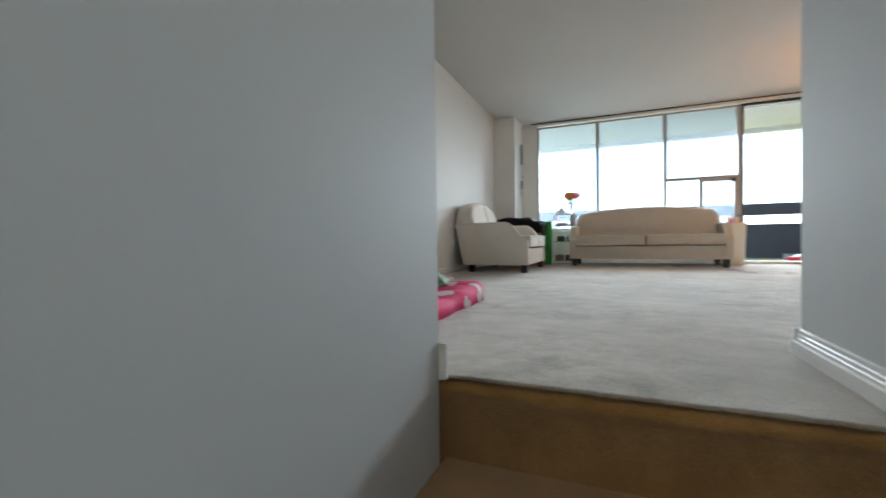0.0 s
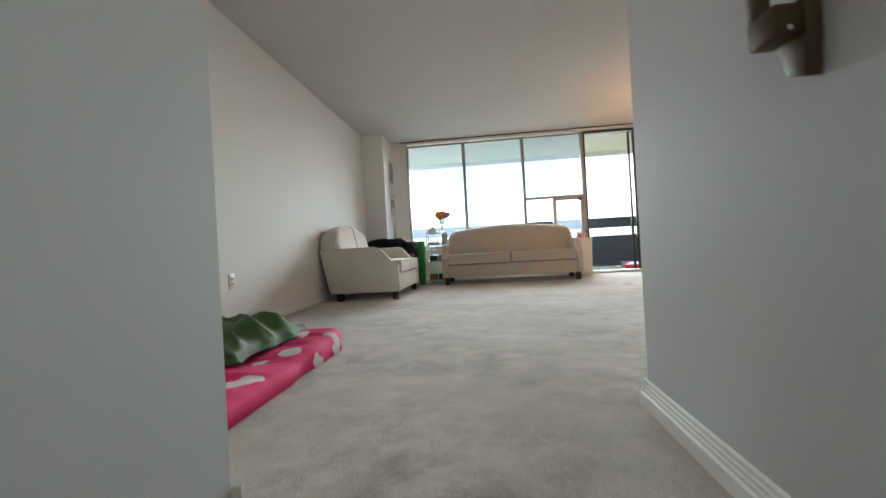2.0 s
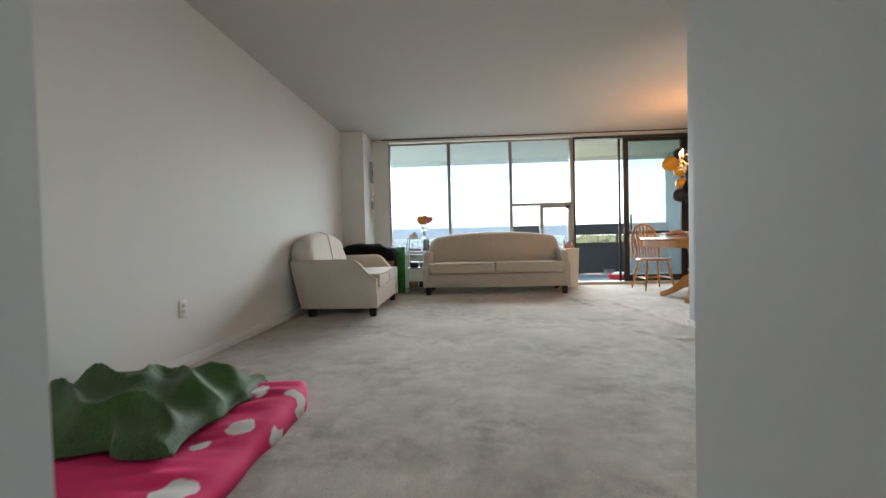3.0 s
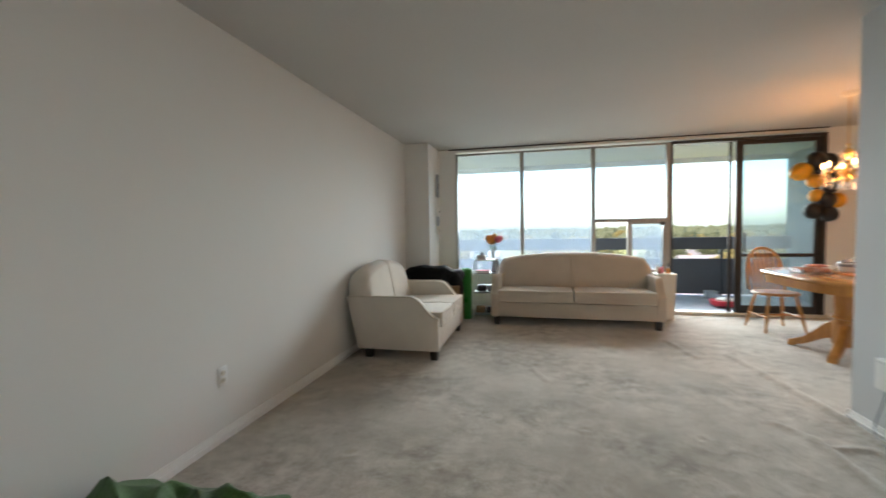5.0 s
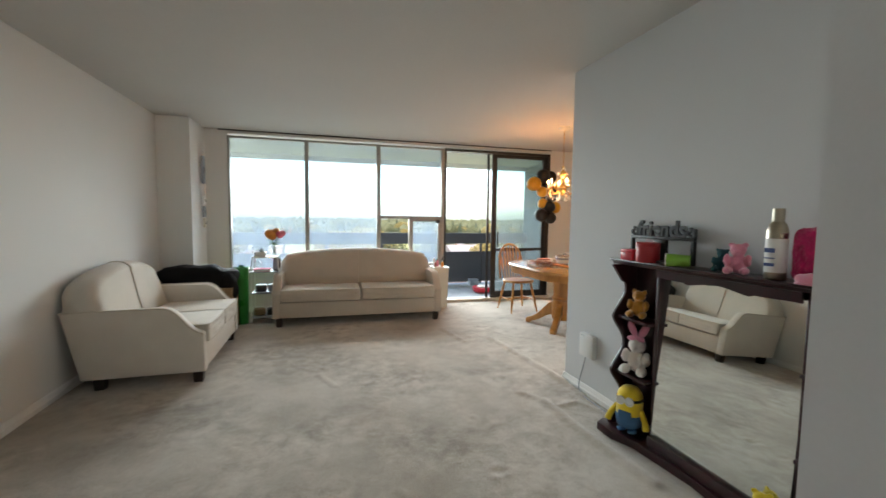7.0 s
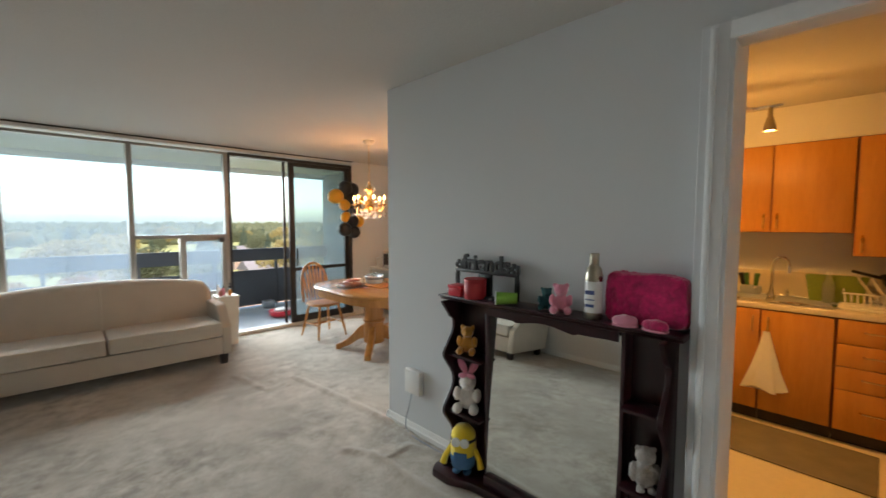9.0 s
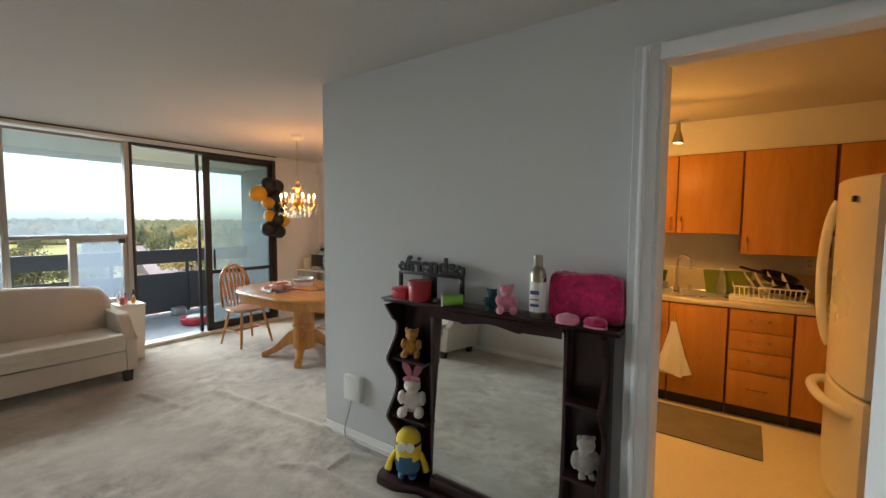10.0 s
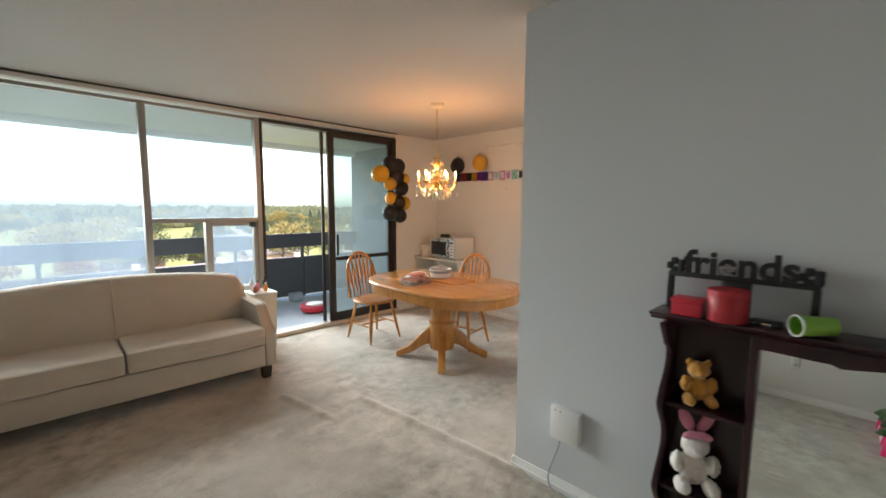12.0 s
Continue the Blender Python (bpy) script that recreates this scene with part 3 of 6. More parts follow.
skirting("baseboard_west", (WL, 0.92), (WL, 6.60), (1, 0), 0.075)
skirting("baseboard_hall_east", (HX1, 0.90), (HX1, 1.53), (-1, 0), 0.088)
skirting("baseboard_hall_east_end", (HX1 - 0.016, 1.51), (HX1 + 0.12, 1.51), (0, 1), 0.088)
skirting("baseboard_hall_west_end", (WL, 0.90), (HX0 + 0.02, 0.90), (0, 1), 0.10)
skirting("baseboard_partition", (PX, 2.0), (PX, 4.016), (-1, 0), 0.075)
skirting("baseboard_kitchen_north", (PX - 0.015, 4.0), (WE, 4.0), (0, 1), 0.075)
skirting("baseboard_east", (WE, 4.02), (WE, WN), (-1, 0), 0.075)
skirting("baseboard_north_east", (W1 + 0.03, WN), (WE - 0.02, WN), (0, -1), 0.075)
skirting("baseboard_north_west", (-1.32, WN), (D0 - 0.05, WN), (0, -1), 0.075)


# door casing with a moulded face
def casing(name, x, face, y0, y1, z1, wide=0.055):
    th = new(name)
    setting(th, "grey-white painted door casing", "door frame")
    s = 1 if face > 0 else -1
    for nm, b in (("casing_side", (x, y1, 0, x + s * 0.018, y1 + wide, z1 + wide)), ("casing_side", (x, y0 - wide, 0, x + s * 0.018, y0, z1 + wide)), ("casing_head", (x, y0, z1, x + s * 0.018, y1, z1 + wide))):
        bm = box(*b, r=0.004)
        if "side" in nm:
            ym = b[1] + wide * (0.75 if b[1] >= y1 else 0.25)
            box(x, ym - 0.008, 0, x + s * 0.024, ym + 0.008, z1 + wide * 0.8, 0.003, bm=bm)
        part(nm, bm, M["casing"], th)
    return th


CX = 1.884
bo_ = setting(new("door_surround"), "built-out painted door frame", "door frame")
for b in ((CX + 0.018, DY1, 0.0, PX - 0.001, 1.995, DZ + 0.07), (CX + 0.018, DY0 - 0.09, 0.0, PX - 0.001, DY0, DZ + 0.07), (CX + 0.018, DY0, DZ, PX - 0.001, DY1, DZ + 0.07)):
    part("frame_board", box(*b, r=0.003), M["wall_b"], bo_, smooth=False)
casing("door_casing", CX + 0.018, -1, DY0, DY1, DZ, 0.06)
th = setting(new("door_jamb"), "painted door jamb lining", "door frame")
for b in ((CX + 0.01, DY1 - 0.015, 0.0, PX + 0.121, DY1 + 0.001, DZH - 0.007), (CX + 0.01, DY0 - 0.001, 0.0, PX + 0.121, DY0 + 0.015, DZH - 0.007), (PX + 0.0005, DY0 + 0.015, DZH - 0.006, PX + 0.121, DY1 - 0.015, DZH + 0.001)):
    part("jamb", box(*b, r=0.002), M["casing"], th, smooth=False)

# ---- windows and balcony door ----
MUL = [W0, -0.095, 0.902, D0]
FY0, FY1 = WN + 0.02, WN + 0.08


def framed(name, label, x0, x1, z0, z1, bars, panes, mat, glassmat):
    """A window of the wall: bars are boxes in x and z, panes likewise."""
    th = setting(new(name), label, "window")
    for nm, a, b, c, d, dy in bars:
        part(nm, box(a, FY0 - dy, b, c, FY1, d, 0.004, bm=None), mat, th, smooth=False)
    for a, b, c, d, y in panes:
        p = part("pane", box(a, y - 0.003, b, c, y + 0.003, d), glassmat, th, smooth=False)
        p.visible_shadow = False
    return th


yg = WN + 0.05
for k in range(2):
    a, b = MUL[k], MUL[k + 1]
    framed("window_%d" % (k + 1), "tall fixed window pane in a weathered aluminium frame", a, b, SILL, WT,
           [("mullion", a, SILL, a + 0.028, WT, 0.03), ("mullion", b - 0.026, SILL, b - 0.001, WT, 0.03),
            ("head_bar", a + 0.028, WT - 0.03, b - 0.026, WT, 0.02), ("sill_bar", a + 0.028, SILL, b - 0.026, SILL + 0.035, 0.02)],
           [(a + 0.028, SILL + 0.035, b - 0.026, WT - 0.03, yg)], M["alu"], M["glass"])
a, b, tz, sm_x = MUL[2], MUL[3], 1.318, 1.39
framed("window_3", "fixed window over a sliding sash, left half slid open", a, b, SILL, WT,
       [("mullion", a, SILL, a + 0.028, WT, 0.03), ("mullion", b - 0.05, SILL, b - 0.002, WT, 0.03), ("head_bar", a + 0.028, WT - 0.03, b - 0.05, WT, 0.02),
        ("transom", a + 0.028, tz - 0.02, b - 0.05, tz + 0.022, 0.03), ("sill_bar", a + 0.028, SILL, b - 0.05, SILL + 0.035, 0.02),
        ("sash_stile", sm_x - 0.03, SILL + 0.035, sm_x + 0.03, tz - 0.02, 0.02), ("sash_stile", b - 0.09, SILL + 0.035, b - 0.05, tz - 0.02, 0.015),
        ("sash_rail", sm_x + 0.03, tz - 0.055, b - 0.09, tz - 0.02, 0.015), ("sash_rail", sm_x + 0.03, SILL + 0.035, b - 0.09, SILL + 0.07, 0.015)],
       [(a + 0.028, tz + 0.022, b - 0.05, WT - 0.03, yg), (sm_x + 0.03, SILL + 0.07, b - 0.09, tz - 0.055, yg - 0.01)], M["alu"], M["glass"])
lk = thing("window_latch", (1.80, WN - 0.012, 1.265), "small dark sash lock on the window frame", "latch")
part("latch_body", box(-0.03, -0.02, -0.025, 0.03, 0.02, 0.025, 0.006), M["black_plastic"], lk)
# balcony door: open left half, glazed sliding leaf on the east half
DM = 2.705
th = setting(new("door_1"), "dark bronze sliding balcony door, half open", "door")
for nm, bb in (("head_bar", (D0, FY0 - 0.04, WT - 0.035, W1, FY1 + 0.03, WT + 0.005)), ("door_post", (D0, FY0 - 0.04, 0.05, D0 + 0.025, FY1 + 0.03, WT - 0.035)),
               ("door_post", (W1 - 0.055, FY0 - 0.04, 0.05, W1, FY1 + 0.03, WT - 0.035)), ("track_sill", (D0, FY0 - 0.02, 0.022, W1, FY1 + 0.05, 0.05))):
    part(nm, box(*bb, r=0.004), M["alu"] if nm == "track_sill" else M["bronze"], th, smooth=False)
leaf = part("sliding_leaf", box(DM - 0.005, FY0 - 0.01, 0.05, DM + 0.075, FY0 + 0.03, WT - 0.035, 0.004), M["bronze"], th, smooth=False)
for nm, bb in (("leaf_stile", (W1 - 0.115, FY0 - 0.01, 0.05, W1 - 0.055, FY0 + 0.03, WT - 0.035)), ("leaf_rail", (DM + 0.075, FY0 - 0.01, 0.05, W1 - 0.115, FY0 + 0.03, 0.15)),
               ("leaf_rail", (DM + 0.075, FY0 - 0.01, WT - 0.09, W1 - 0.115, FY0 + 0.03, WT - 0.035)), ("leaf_rail", (DM + 0.075, FY0 - 0.01, 0.80, W1 - 0.115, FY0 + 0.03, 0.845))):
    part(nm, box(*bb, r=0.003), M["bronze"], leaf, smooth=False)
for z0, z1 in ((0.15, 0.80), (0.845, WT - 0.09)):
    p = part("pane", box(DM + 0.075, FY0 + 0.008, z0, W1 - 0.115, FY0 + 0.014, z1), M["glass_door"], leaf, smooth=False)
    p.visible_shadow = False
part("door_pull", box(DM + 0.085, FY0 - 0.045, 0.86, DM + 0.105, FY0 - 0.012, 1.12, 0.006), M["black_metal"], leaf)
part("screen_stile", box(DM - 0.065, FY1 - 0.01, 0.05, DM - 0.03, FY1 + 0.02, WT - 0.035, 0.003), M["bronze"], th, smooth=False)
setting(part("door_step", box(D0 - 0.04, WN - 0.03, 0.0, W1 + 0.04, FY0 - 0.022, 0.05, 0.006), M["cream"]), "cream painted door sill", "sill")
setting(part("window_sill", box(W0 - 0.03, WN - 0.09, SILL - 0.028, D0 - 0.05, FY0 - 0.012, SILL - 0.001, 0.006), M["trim"]), "white window sill board", "sill")
setting(part("curtain_track", box(W0 - 0.1, WN - 0.05, H - 0.016, W1, WN - 0.03, H - 0.002, 0.003), M["bronze"]), "metal curtain track on the ceiling", "curtain track")

# ---- balcony ----
BY = 9.08
setting(part("balcony_floor", box(-6, WN + 0.152, -0.25, 4.6, BY + 0.12, -0.02), M["concrete"], smooth=False), "grey-blue painted concrete balcony floor", "balcony floor")
setting(part("balcony_slab_above", box(-6, WN + 0.152, 2.42, 4.6, BY + 0.15, 2.62), M["slab"], smooth=False), "pale concrete underside of the balcony above", "slab")
setting(part("slab_lip", box(-6, BY + 0.02, 2.34, 4.6, BY + 0.149, 2.419), M["slab"], smooth=False), "concrete drip edge of the slab", "slab")
setting(part("balcony_divider", box(4.30, WN + 0.153, -0.019, 4.42, BY + 0.14, 2.419), M["divider"], smooth=False), "pale rendered balcony side wall", "wall")
th = thing("balcony_guard", (0, BY, -0.02), "dark painted metal balcony guard with solid panels", "railing")
part("top_rail", box(-6, -0.025, 0.83, 4.295, 0.025, 1.045, 0.006), M["panel"], th, smooth=False)
xk = -6.0
while xk < 4.2:
    x2 = min(xk + 1.03, 4.29)
    part("panel", box(xk + 0.012, -0.012, 0.04, x2 - 0.012, 0.012, 0.665, 0.003), M["panel"], th, smooth=False)
    part("post", box(xk - 0.022, 0.013, 0.0, xk + 0.022, 0.05, 1.03, 0.003), M["panel"], th, smooth=False)
    xk += 1.03
rt = thing("toy_bowl", (2.90, 8.05, -0.02), "red plastic toy tub with a pale lid, on the balcony floor", "tub")
part("tub", lathe([(0.12, 0), (0.17, 0.03), (0.19, 0.10), (0.18, 0.105), (0.14, 0.08)], 22), M["redplastic"], rt)
part("lid", sup((0.02, 0, 0.11), (0.13, 0.12, 0.035), 1, 1), M["white_plastic"], rt)
rt = thing("storage_crate", (3.02, 8.86, -0.02), "small dark grey crate by the balcony guard", "crate")
part("crate_body", box(-0.09, -0.07, 0, 0.09, 0.07, 0.11, 0.012), M["grey_plastic"], rt)
part("crate_lid", box(-0.095, -0.075, 0.111, 0.095, 0.075, 0.125, 0.006), M["grey_plastic"], rt)


# ---- sofas ----
def sofa(name, place, rz, w, d, fabric, label, seats=2, hback=0.80, camel=0.09, zb=0.115, taper=0.55):
    """Front along -y. Swooping arms, camel back, loose seat cushions, block feet."""
    th = thing(name, place, label, "sofa", rz=rz)
    hw, arm = w / 2, 0.085
    part("base", box(-hw + arm, -d / 2 + 0.012, zb, hw - arm, d / 2 - 0.16, 0.298, 0.010), fabric, th)
    side = [(-d / 2, zb), (-d / 2 + 0.008, 0.385)] + bez((-d / 2 + 0.01, 0.40), (-d / 2 + 0.13, 0.43), (-d / 2 + 0.15, 0.585), (-d / 2 + 0.27, 0.605), 9) + [(d / 2 - 0.12, 0.60), (d / 2 - 0.016, 0.595), (d / 2 - 0.125, zb)]
    for s in (-1, 1):
        x0 = s * hw
        a = part("arm", prism(side, "x", x0 - s * arm, x0, r=0.008), fabric, th)
        rim = [(x0 + s * 0.002, u, v + 0.003) for u, v in side[1:-1]]
        part("piping", tube(rim, 0.006, 6), M["piping"], a, "raised seam piping")
    # back: cross-section leans backwards, top bows upwards
    rings = []
    n = 28
    for i in range(n + 1):
        x = -hw + 0.02 + (w - 0.04) * i / n
        u = abs(2 * i / n - 1)
        top = hback + camel * (1 - u ** 2.2)
        corner = max(0.0, (u - (1 - 0.24 / w)) / (0.24 / w))
        top -= 0.09 * corner ** 3
        pin = 1 - taper * corner ** 4
        yb, yt = d / 2 - 0.15, d / 2 - 0.02
        yf = d / 2 - 0.33
        sec = []
        for k in range(14):
            ang = math.pi * k / 13
            cy, ry = (yt - 0.095), 0.105 * pin
            sec.append((x, cy - ry * math.cos(ang), top - 0.075 + 0.075 * math.sin(ang)))
        ring = [(x, yf + 0.06, 0.28), (x, yf + 0.02, 0.42), (x, yf + 0.055, 0.55)] + sec + [(x, yt - 0.005, 0.60), (x, yb, zb)]
        rings.append(ring)
    back = part("backrest", loft(rings), fabric, th, sharp=60)
    seam = [(0.0, p[1] - 0.003, p[2] + 0.002) for p in rings[n // 2][1:14]]
    part("centre_seam", tube(seam, 0.005, 6), M["piping"], back, "stitched centre seam")
    inner = w - 2 * arm
    cw = inner / seats
    for k in range(seats):
        x0 = -hw + arm + k * cw
        yf, yr = -d / 2 - 0.012, d / 2 - 0.27
        bm = box(x0 + 0.006, yf, 0.312, x0 + cw - 0.006, yr, 0.450)
        bmesh.ops.subdivide_edges(bm, edges=bm.edges[:], cuts=22, use_grid_fill=True)
        bmesh.ops.bevel(bm, geom=[e for e in bm.edges if len(e.link_faces) == 2 and e.calc_face_angle(0) > 0.6], offset=0.014, segments=3, profile=0.5, affect="EDGES")
        for v in bm.verts:
            u, w_ = (v.co.x - x0) / cw, (v.co.y - yf) / (yr - yf)
            swell = max(0.0, 16 * u * (1 - u) * w_ * (1 - w_)) ** 0.5
            if v.co.z > 0.40:
                v.co.z += 0.014 * swell - 0.022 * w_ + 0.006 * noise.noise(Vector((v.co.x * 3 + k, v.co.y * 14, 1))) * swell ** 0.3
            edge = max(0.0, 4 * u * (1 - u))
            if w_ < 0.1:
                v.co.y += -0.012 * edge + 0.006 * noise.noise(Vector((v.co.x * 9, v.co.z * 30, k)))
                v.co.z += 0.010 * noise.noise(Vector((v.co.x * 2.2, 4 + k, 0))) * edge
        c = part("seat_cushion", bm, fabric, th, sharp=70)
        for zp in (0.446, 0.318):
            part("piping", tube([(x0 + 0.016 + (cw - 0.032) * q / 8, yf + 0.004 - 0.014 * (1 - (q / 4 - 1) ** 2), zp + 0.010 * noise.noise(Vector(((x0 + 0.016 + (cw - 0.032) * q / 8) * 2.2, 4 + k, 0))) * (1 - (q / 4 - 1) ** 2)) for q in range(9)], 0.006, 6), M["piping"], c)
    for x in (-hw + 0.07, hw - 0.07):
        for y in (-d / 2 + 0.06, d / 2 - 0.22):
            q = 0.030
            part("leg", loft([[(x - q, y - q, 0), (x + q, y - q, 0), (x + q, y + q, 0), (x - q, y + q, 0)], [(x - q - 0.008, y - q - 0.008, zb + 0.004), (x + q + 0.008, y - q - 0.008, zb + 0.004), (x + q + 0.008, y + q + 0.008, zb + 0.004), (x - q - 0.008, y + q + 0.008, zb + 0.004)]]), M["darkwood"], th, "dark-stained block foot", smooth=False)
    return th


sofa("sofa", (0.567, 6.613, 0.0), -1.6, 2.03, 0.86, M["fabric_b"], "beige upholstered camel-back sofa standing before the windows")
sofa("loveseat", (-1.235, 5.285, 0.0), 90, 1.28, 0.93, M["fabric"], "cream upholstered two-seat sofa against the wall", hback=0.79, camel=0.115, zb=0.10, taper=0.25)

# ---- mantelpiece with mirror ----
MX, MY0, MY1, MZ = 1.965, 2.03, 3.255, 1.072
mt = thing("mantel_surround", (0, 0, 0), "dark mahogany mantel surround with shelves and a mirror, against the wall", "mantelpiece")
part("plinth", prism([(PX - 0.018, MY0 - 0.02), (PX - 0.018, MY1 + 0.03), (1.80, MY1 + 0.03), (1.745, MY1 - 0.0), (1.745, MY1 - 0.12), (1.80, MY1 - 0.25), (1.83, 2.65), (1.80, MY0 + 0.25), (1.745, MY0 + 0.12), (1.745, MY0 - 0.02)], "z", 0.005, 0.055, r=0.008), M["mahog"], mt)
part("mantel_shelf", prism([(PX - 0.018, MZ - 0.03), (1.845, MZ - 0.03), (1.835, MZ - 0.015), (1.82, MZ - 0.01), (1.82, MZ), (PX - 0.018, MZ)], "y", MY0 - 0.03, MY1 + 0.03, r=0.003), M["mahog"], mt)
part("back_panel", box(1.962, MY0 + 0.02, 0.056, PX - 0.018, MY1 - 0.02, MZ - 0.031), M["mahog"], mt, smooth=False)
for nm, ya, yb in (("inner_post", 2.947, 2.972), ("inner_post", 2.222, 2.241)):
    part(nm, box(1.876, ya, 0.056, 1.961, yb, MZ - 0.031, 0.006), M["mahog"], mt)
# scalloped outer sides
for s, yo in ((1, MY1 - 0.03), (-1, MY0 + 0.03)):
    prof = [(1.961, 0.056)]
    for i in range(61):
        z = 0.056 + (MZ - 0.087) * i / 60
        ph = (z - 0.056) / 0.335
        dip = 0.5 - 0.5 * math.cos(2 * math.pi * (ph + 0.0))
        prof.append((1.805 + 0.085 * (dip ** 0.8) - (0.02 if z > 0.93 else 0), z))
    prof.append((1.961, MZ - 0.031))
    part("scalloped_side", prism(prof, "y", yo - 0.011, yo + 0.011, r=0.003), M["mahog"], mt)
for s, ya, yb in ((1, 2.972, MY1 - 0.041), (-1, MY0 + 0.041, 2.222)):
    for zs in (0.40, 0.735):
        part("corner_shelf", box(1.83, ya, zs - 0.018, 1.961, yb, zs, 0.006), M["mahog"], mt)
arch = [(2.241, MZ - 0.031), (2.947, MZ - 0.031)]
for i in range(33):
    t = i / 32
    y = 2.947 - 0.706 * t
    z = 0.998 - 0.020 * (0.5 - 0.5 * math.cos(2 * math.pi * 2 * t)) * (1 if 0.25 < t < 0.75 else 0.5) + 0.012 * math.sin(math.pi * t)
    arch.append((y, z))
part("carved_apron", prism(arch, "x", 1.845, 1.859), M["mahog"], mt)
part("mirror_ledge", box(1.835, 2.243, 0.056, 1.961, 2.945, 0.115, 0.006), M["mahog"], mt)
part("mirror", prism([(1.864, 0.117), (1.868, 0.117), (1.923, 1.03), (1.919, 1.03)], "y", 2.243, 2.945), M["mirror"], mt, "large plain mirror leaning back", smooth=False)


# ---- oak table and chairs ----
tb = thing("dining_table", (2.928, 5.515, 0), "honey oak oval pedestal dining table", "table")


def stadium(r, half, n=20):
    return [(r * math.cos(math.pi * i / n), half + r * math.sin(math.pi * i / n)) for i in range(n + 1)] + [(-r * math.cos(math.pi * i / n), -half - r * math.sin(math.pi * i / n)) for i in range(n + 1)]


rr = [(0.0, 0.720), (0.006, 0.716), (0.010, 0.725), (0.010, 0.738), (0.004, 0.748), (-0.01, 0.751)]
part("tabletop", loft([[(x, y, z) for x, y in stadium(0.53 + o, 0.285)] for o, z in rr]), M["oak_top"], tb, sharp=50)
part("apron", loft([[(x, y, z) for x, y in stadium(0.50, 0.285)] for z in (0.635, 0.719)]), M["oak"], tb)
part("table_leaf_joint", box(-0.528, -0.003, 0.7508, 0.528, 0.003, 0.7518), M["cabline"], tb, smooth=False)
prof = [(0.09, 0.085), (0.115, 0.095), (0.122, 0.12), (0.122, 0.30), (0.112, 0.32), (0.112, 0.335), (0.128, 0.345), (0.128, 0.365), (0.112, 0.375), (0.108, 0.40), (0.112, 0.45), (0.118, 0.56), (0.128, 0.585), (0.135, 0.634)]
bm = lathe(prof, 16)
for v in bm.verts:
    a = math.atan2(v.co.y, v.co.x)
    if 0.38 < v.co.z < 0.59:
        v.co.x *= 1 + 0.03 * math.cos(8 * a)
        v.co.y *= 1 + 0.03 * math.cos(8 * a)
part("pedestal", bm, M["oak"], tb)
for k in range(4):
    a = radians(45 + 90 * k)
    up = bez((0.10, 0.30), (0.20, 0.30), (0.24, 0.13), (0.41, 0.075), 9) + [(0.445, 0.06), (0.445, 0.0), (0.40, 0.0), (0.36, 0.03)]
    lo = bez((0.34, 0.035), (0.24, 0.06), (0.20, 0.14), (0.10, 0.14), 8)
    bm = prism(up + lo, "y", -0.035, 0.035, r=0.01)
    bmesh.ops.transform(bm, matrix=pose(0, 0, 0, 0, 0, math.degrees(a)), verts=bm.verts)
    part("foot", bm, M["oak"], tb)


def windsor(place, rz, label):
    """Front along -y."""
    th = thing("dining_chair", place, label, "chair", "chairs round the dining table", rz=rz)
    bm = sup((0, 0, 0.435), (0.215, 0.205, 0.02), 0.4, 0.75, 32, 8)
    for v in bm.verts:
        if v.co.z > 0.435:
            r2 = (v.co.x / 0.2) ** 2 + ((v.co.y) / 0.2) ** 2
            v.co.z -= 0.012 * max(0, 1 - r2)
    part("seat", bm, M["oak"], th)
    legs = {}
    for sx in (-1, 1):
        for sy in (-1, 1):
            top, foot = Vector((sx * 0.135, sy * 0.125, 0.425)), Vector((sx * 0.205, sy * 0.205, 0.0))
            pts = [foot.lerp(top, t) for t in (0, 0.1, 0.25, 0.42, 0.45, 0.48, 0.7, 1)]
            rad = [0.011, 0.012, 0.016, 0.019, 0.014, 0.018, 0.017, 0.012]
            rings = []
            for p, r in zip(pts, rad):
                rings.append([(p.x + r * math.cos(2 * math.pi * j / 10), p.y + r * math.sin(2 * math.pi * j / 10), p.z) for j in range(10)])
            part("leg", loft(rings), M["oak"], th)
            legs[sx, sy] = foot.lerp(top, 0.42)
    for sx in (-1, 1):
        part("stretcher", tube([legs[sx, -1], legs[sx, -1].lerp(legs[sx, 1], 0.5), legs[sx, 1]], 0.010, 8), M["oak"], th)
    part("stretcher", tube([legs[-1, -1].lerp(legs[-1, 1], 0.5), legs[1, -1].lerp(legs[1, 1], 0.5)], 0.010, 8), M["oak"], th)
    hoop = []
    for i in range(25):
        a = math.pi * i / 24
        x = -0.19 * math.cos(a) * (1 + 0.12 * math.sin(a))
        z = 0.45 + 0.49 * (math.sin(a) ** 0.62)
        hoop.append((x, 0.165 + (z - 0.45) * 0.22, z))
    part("back_hoop", tube(hoop, 0.0155, 10), M["oak"], th)
    for k in range(7):
        x = -0.126 + 0.042 * k
        xt = x * 1.25
        a = math.acos(max(-1, min(1, -xt / 0.205)))
        z = 0.45 + 0.49 * (math.sin(a) ** 0.62) - 0.006
        p0, p1 = Vector((x, 0.165, 0.445)), Vector((xt, 0.165 + (z - 0.45) * 0.22, z))
        bm = bmesh.new()
        rings = []
        for t, wd in ((0, 0.008), (0.25, 0.010), (0.55, 0.020), (0.75, 0.017), (1, 0.008)):
            p = p0.lerp(p1, t)
            rings.append([(p.x + wd * math.cos(2 * math.pi * j / 8), p.y + 0.006 * math.sin(2 * math.pi * j / 8), p.z) for j in range(8)])
        part("spindle", loft(rings), M["oak"], th)
    return th


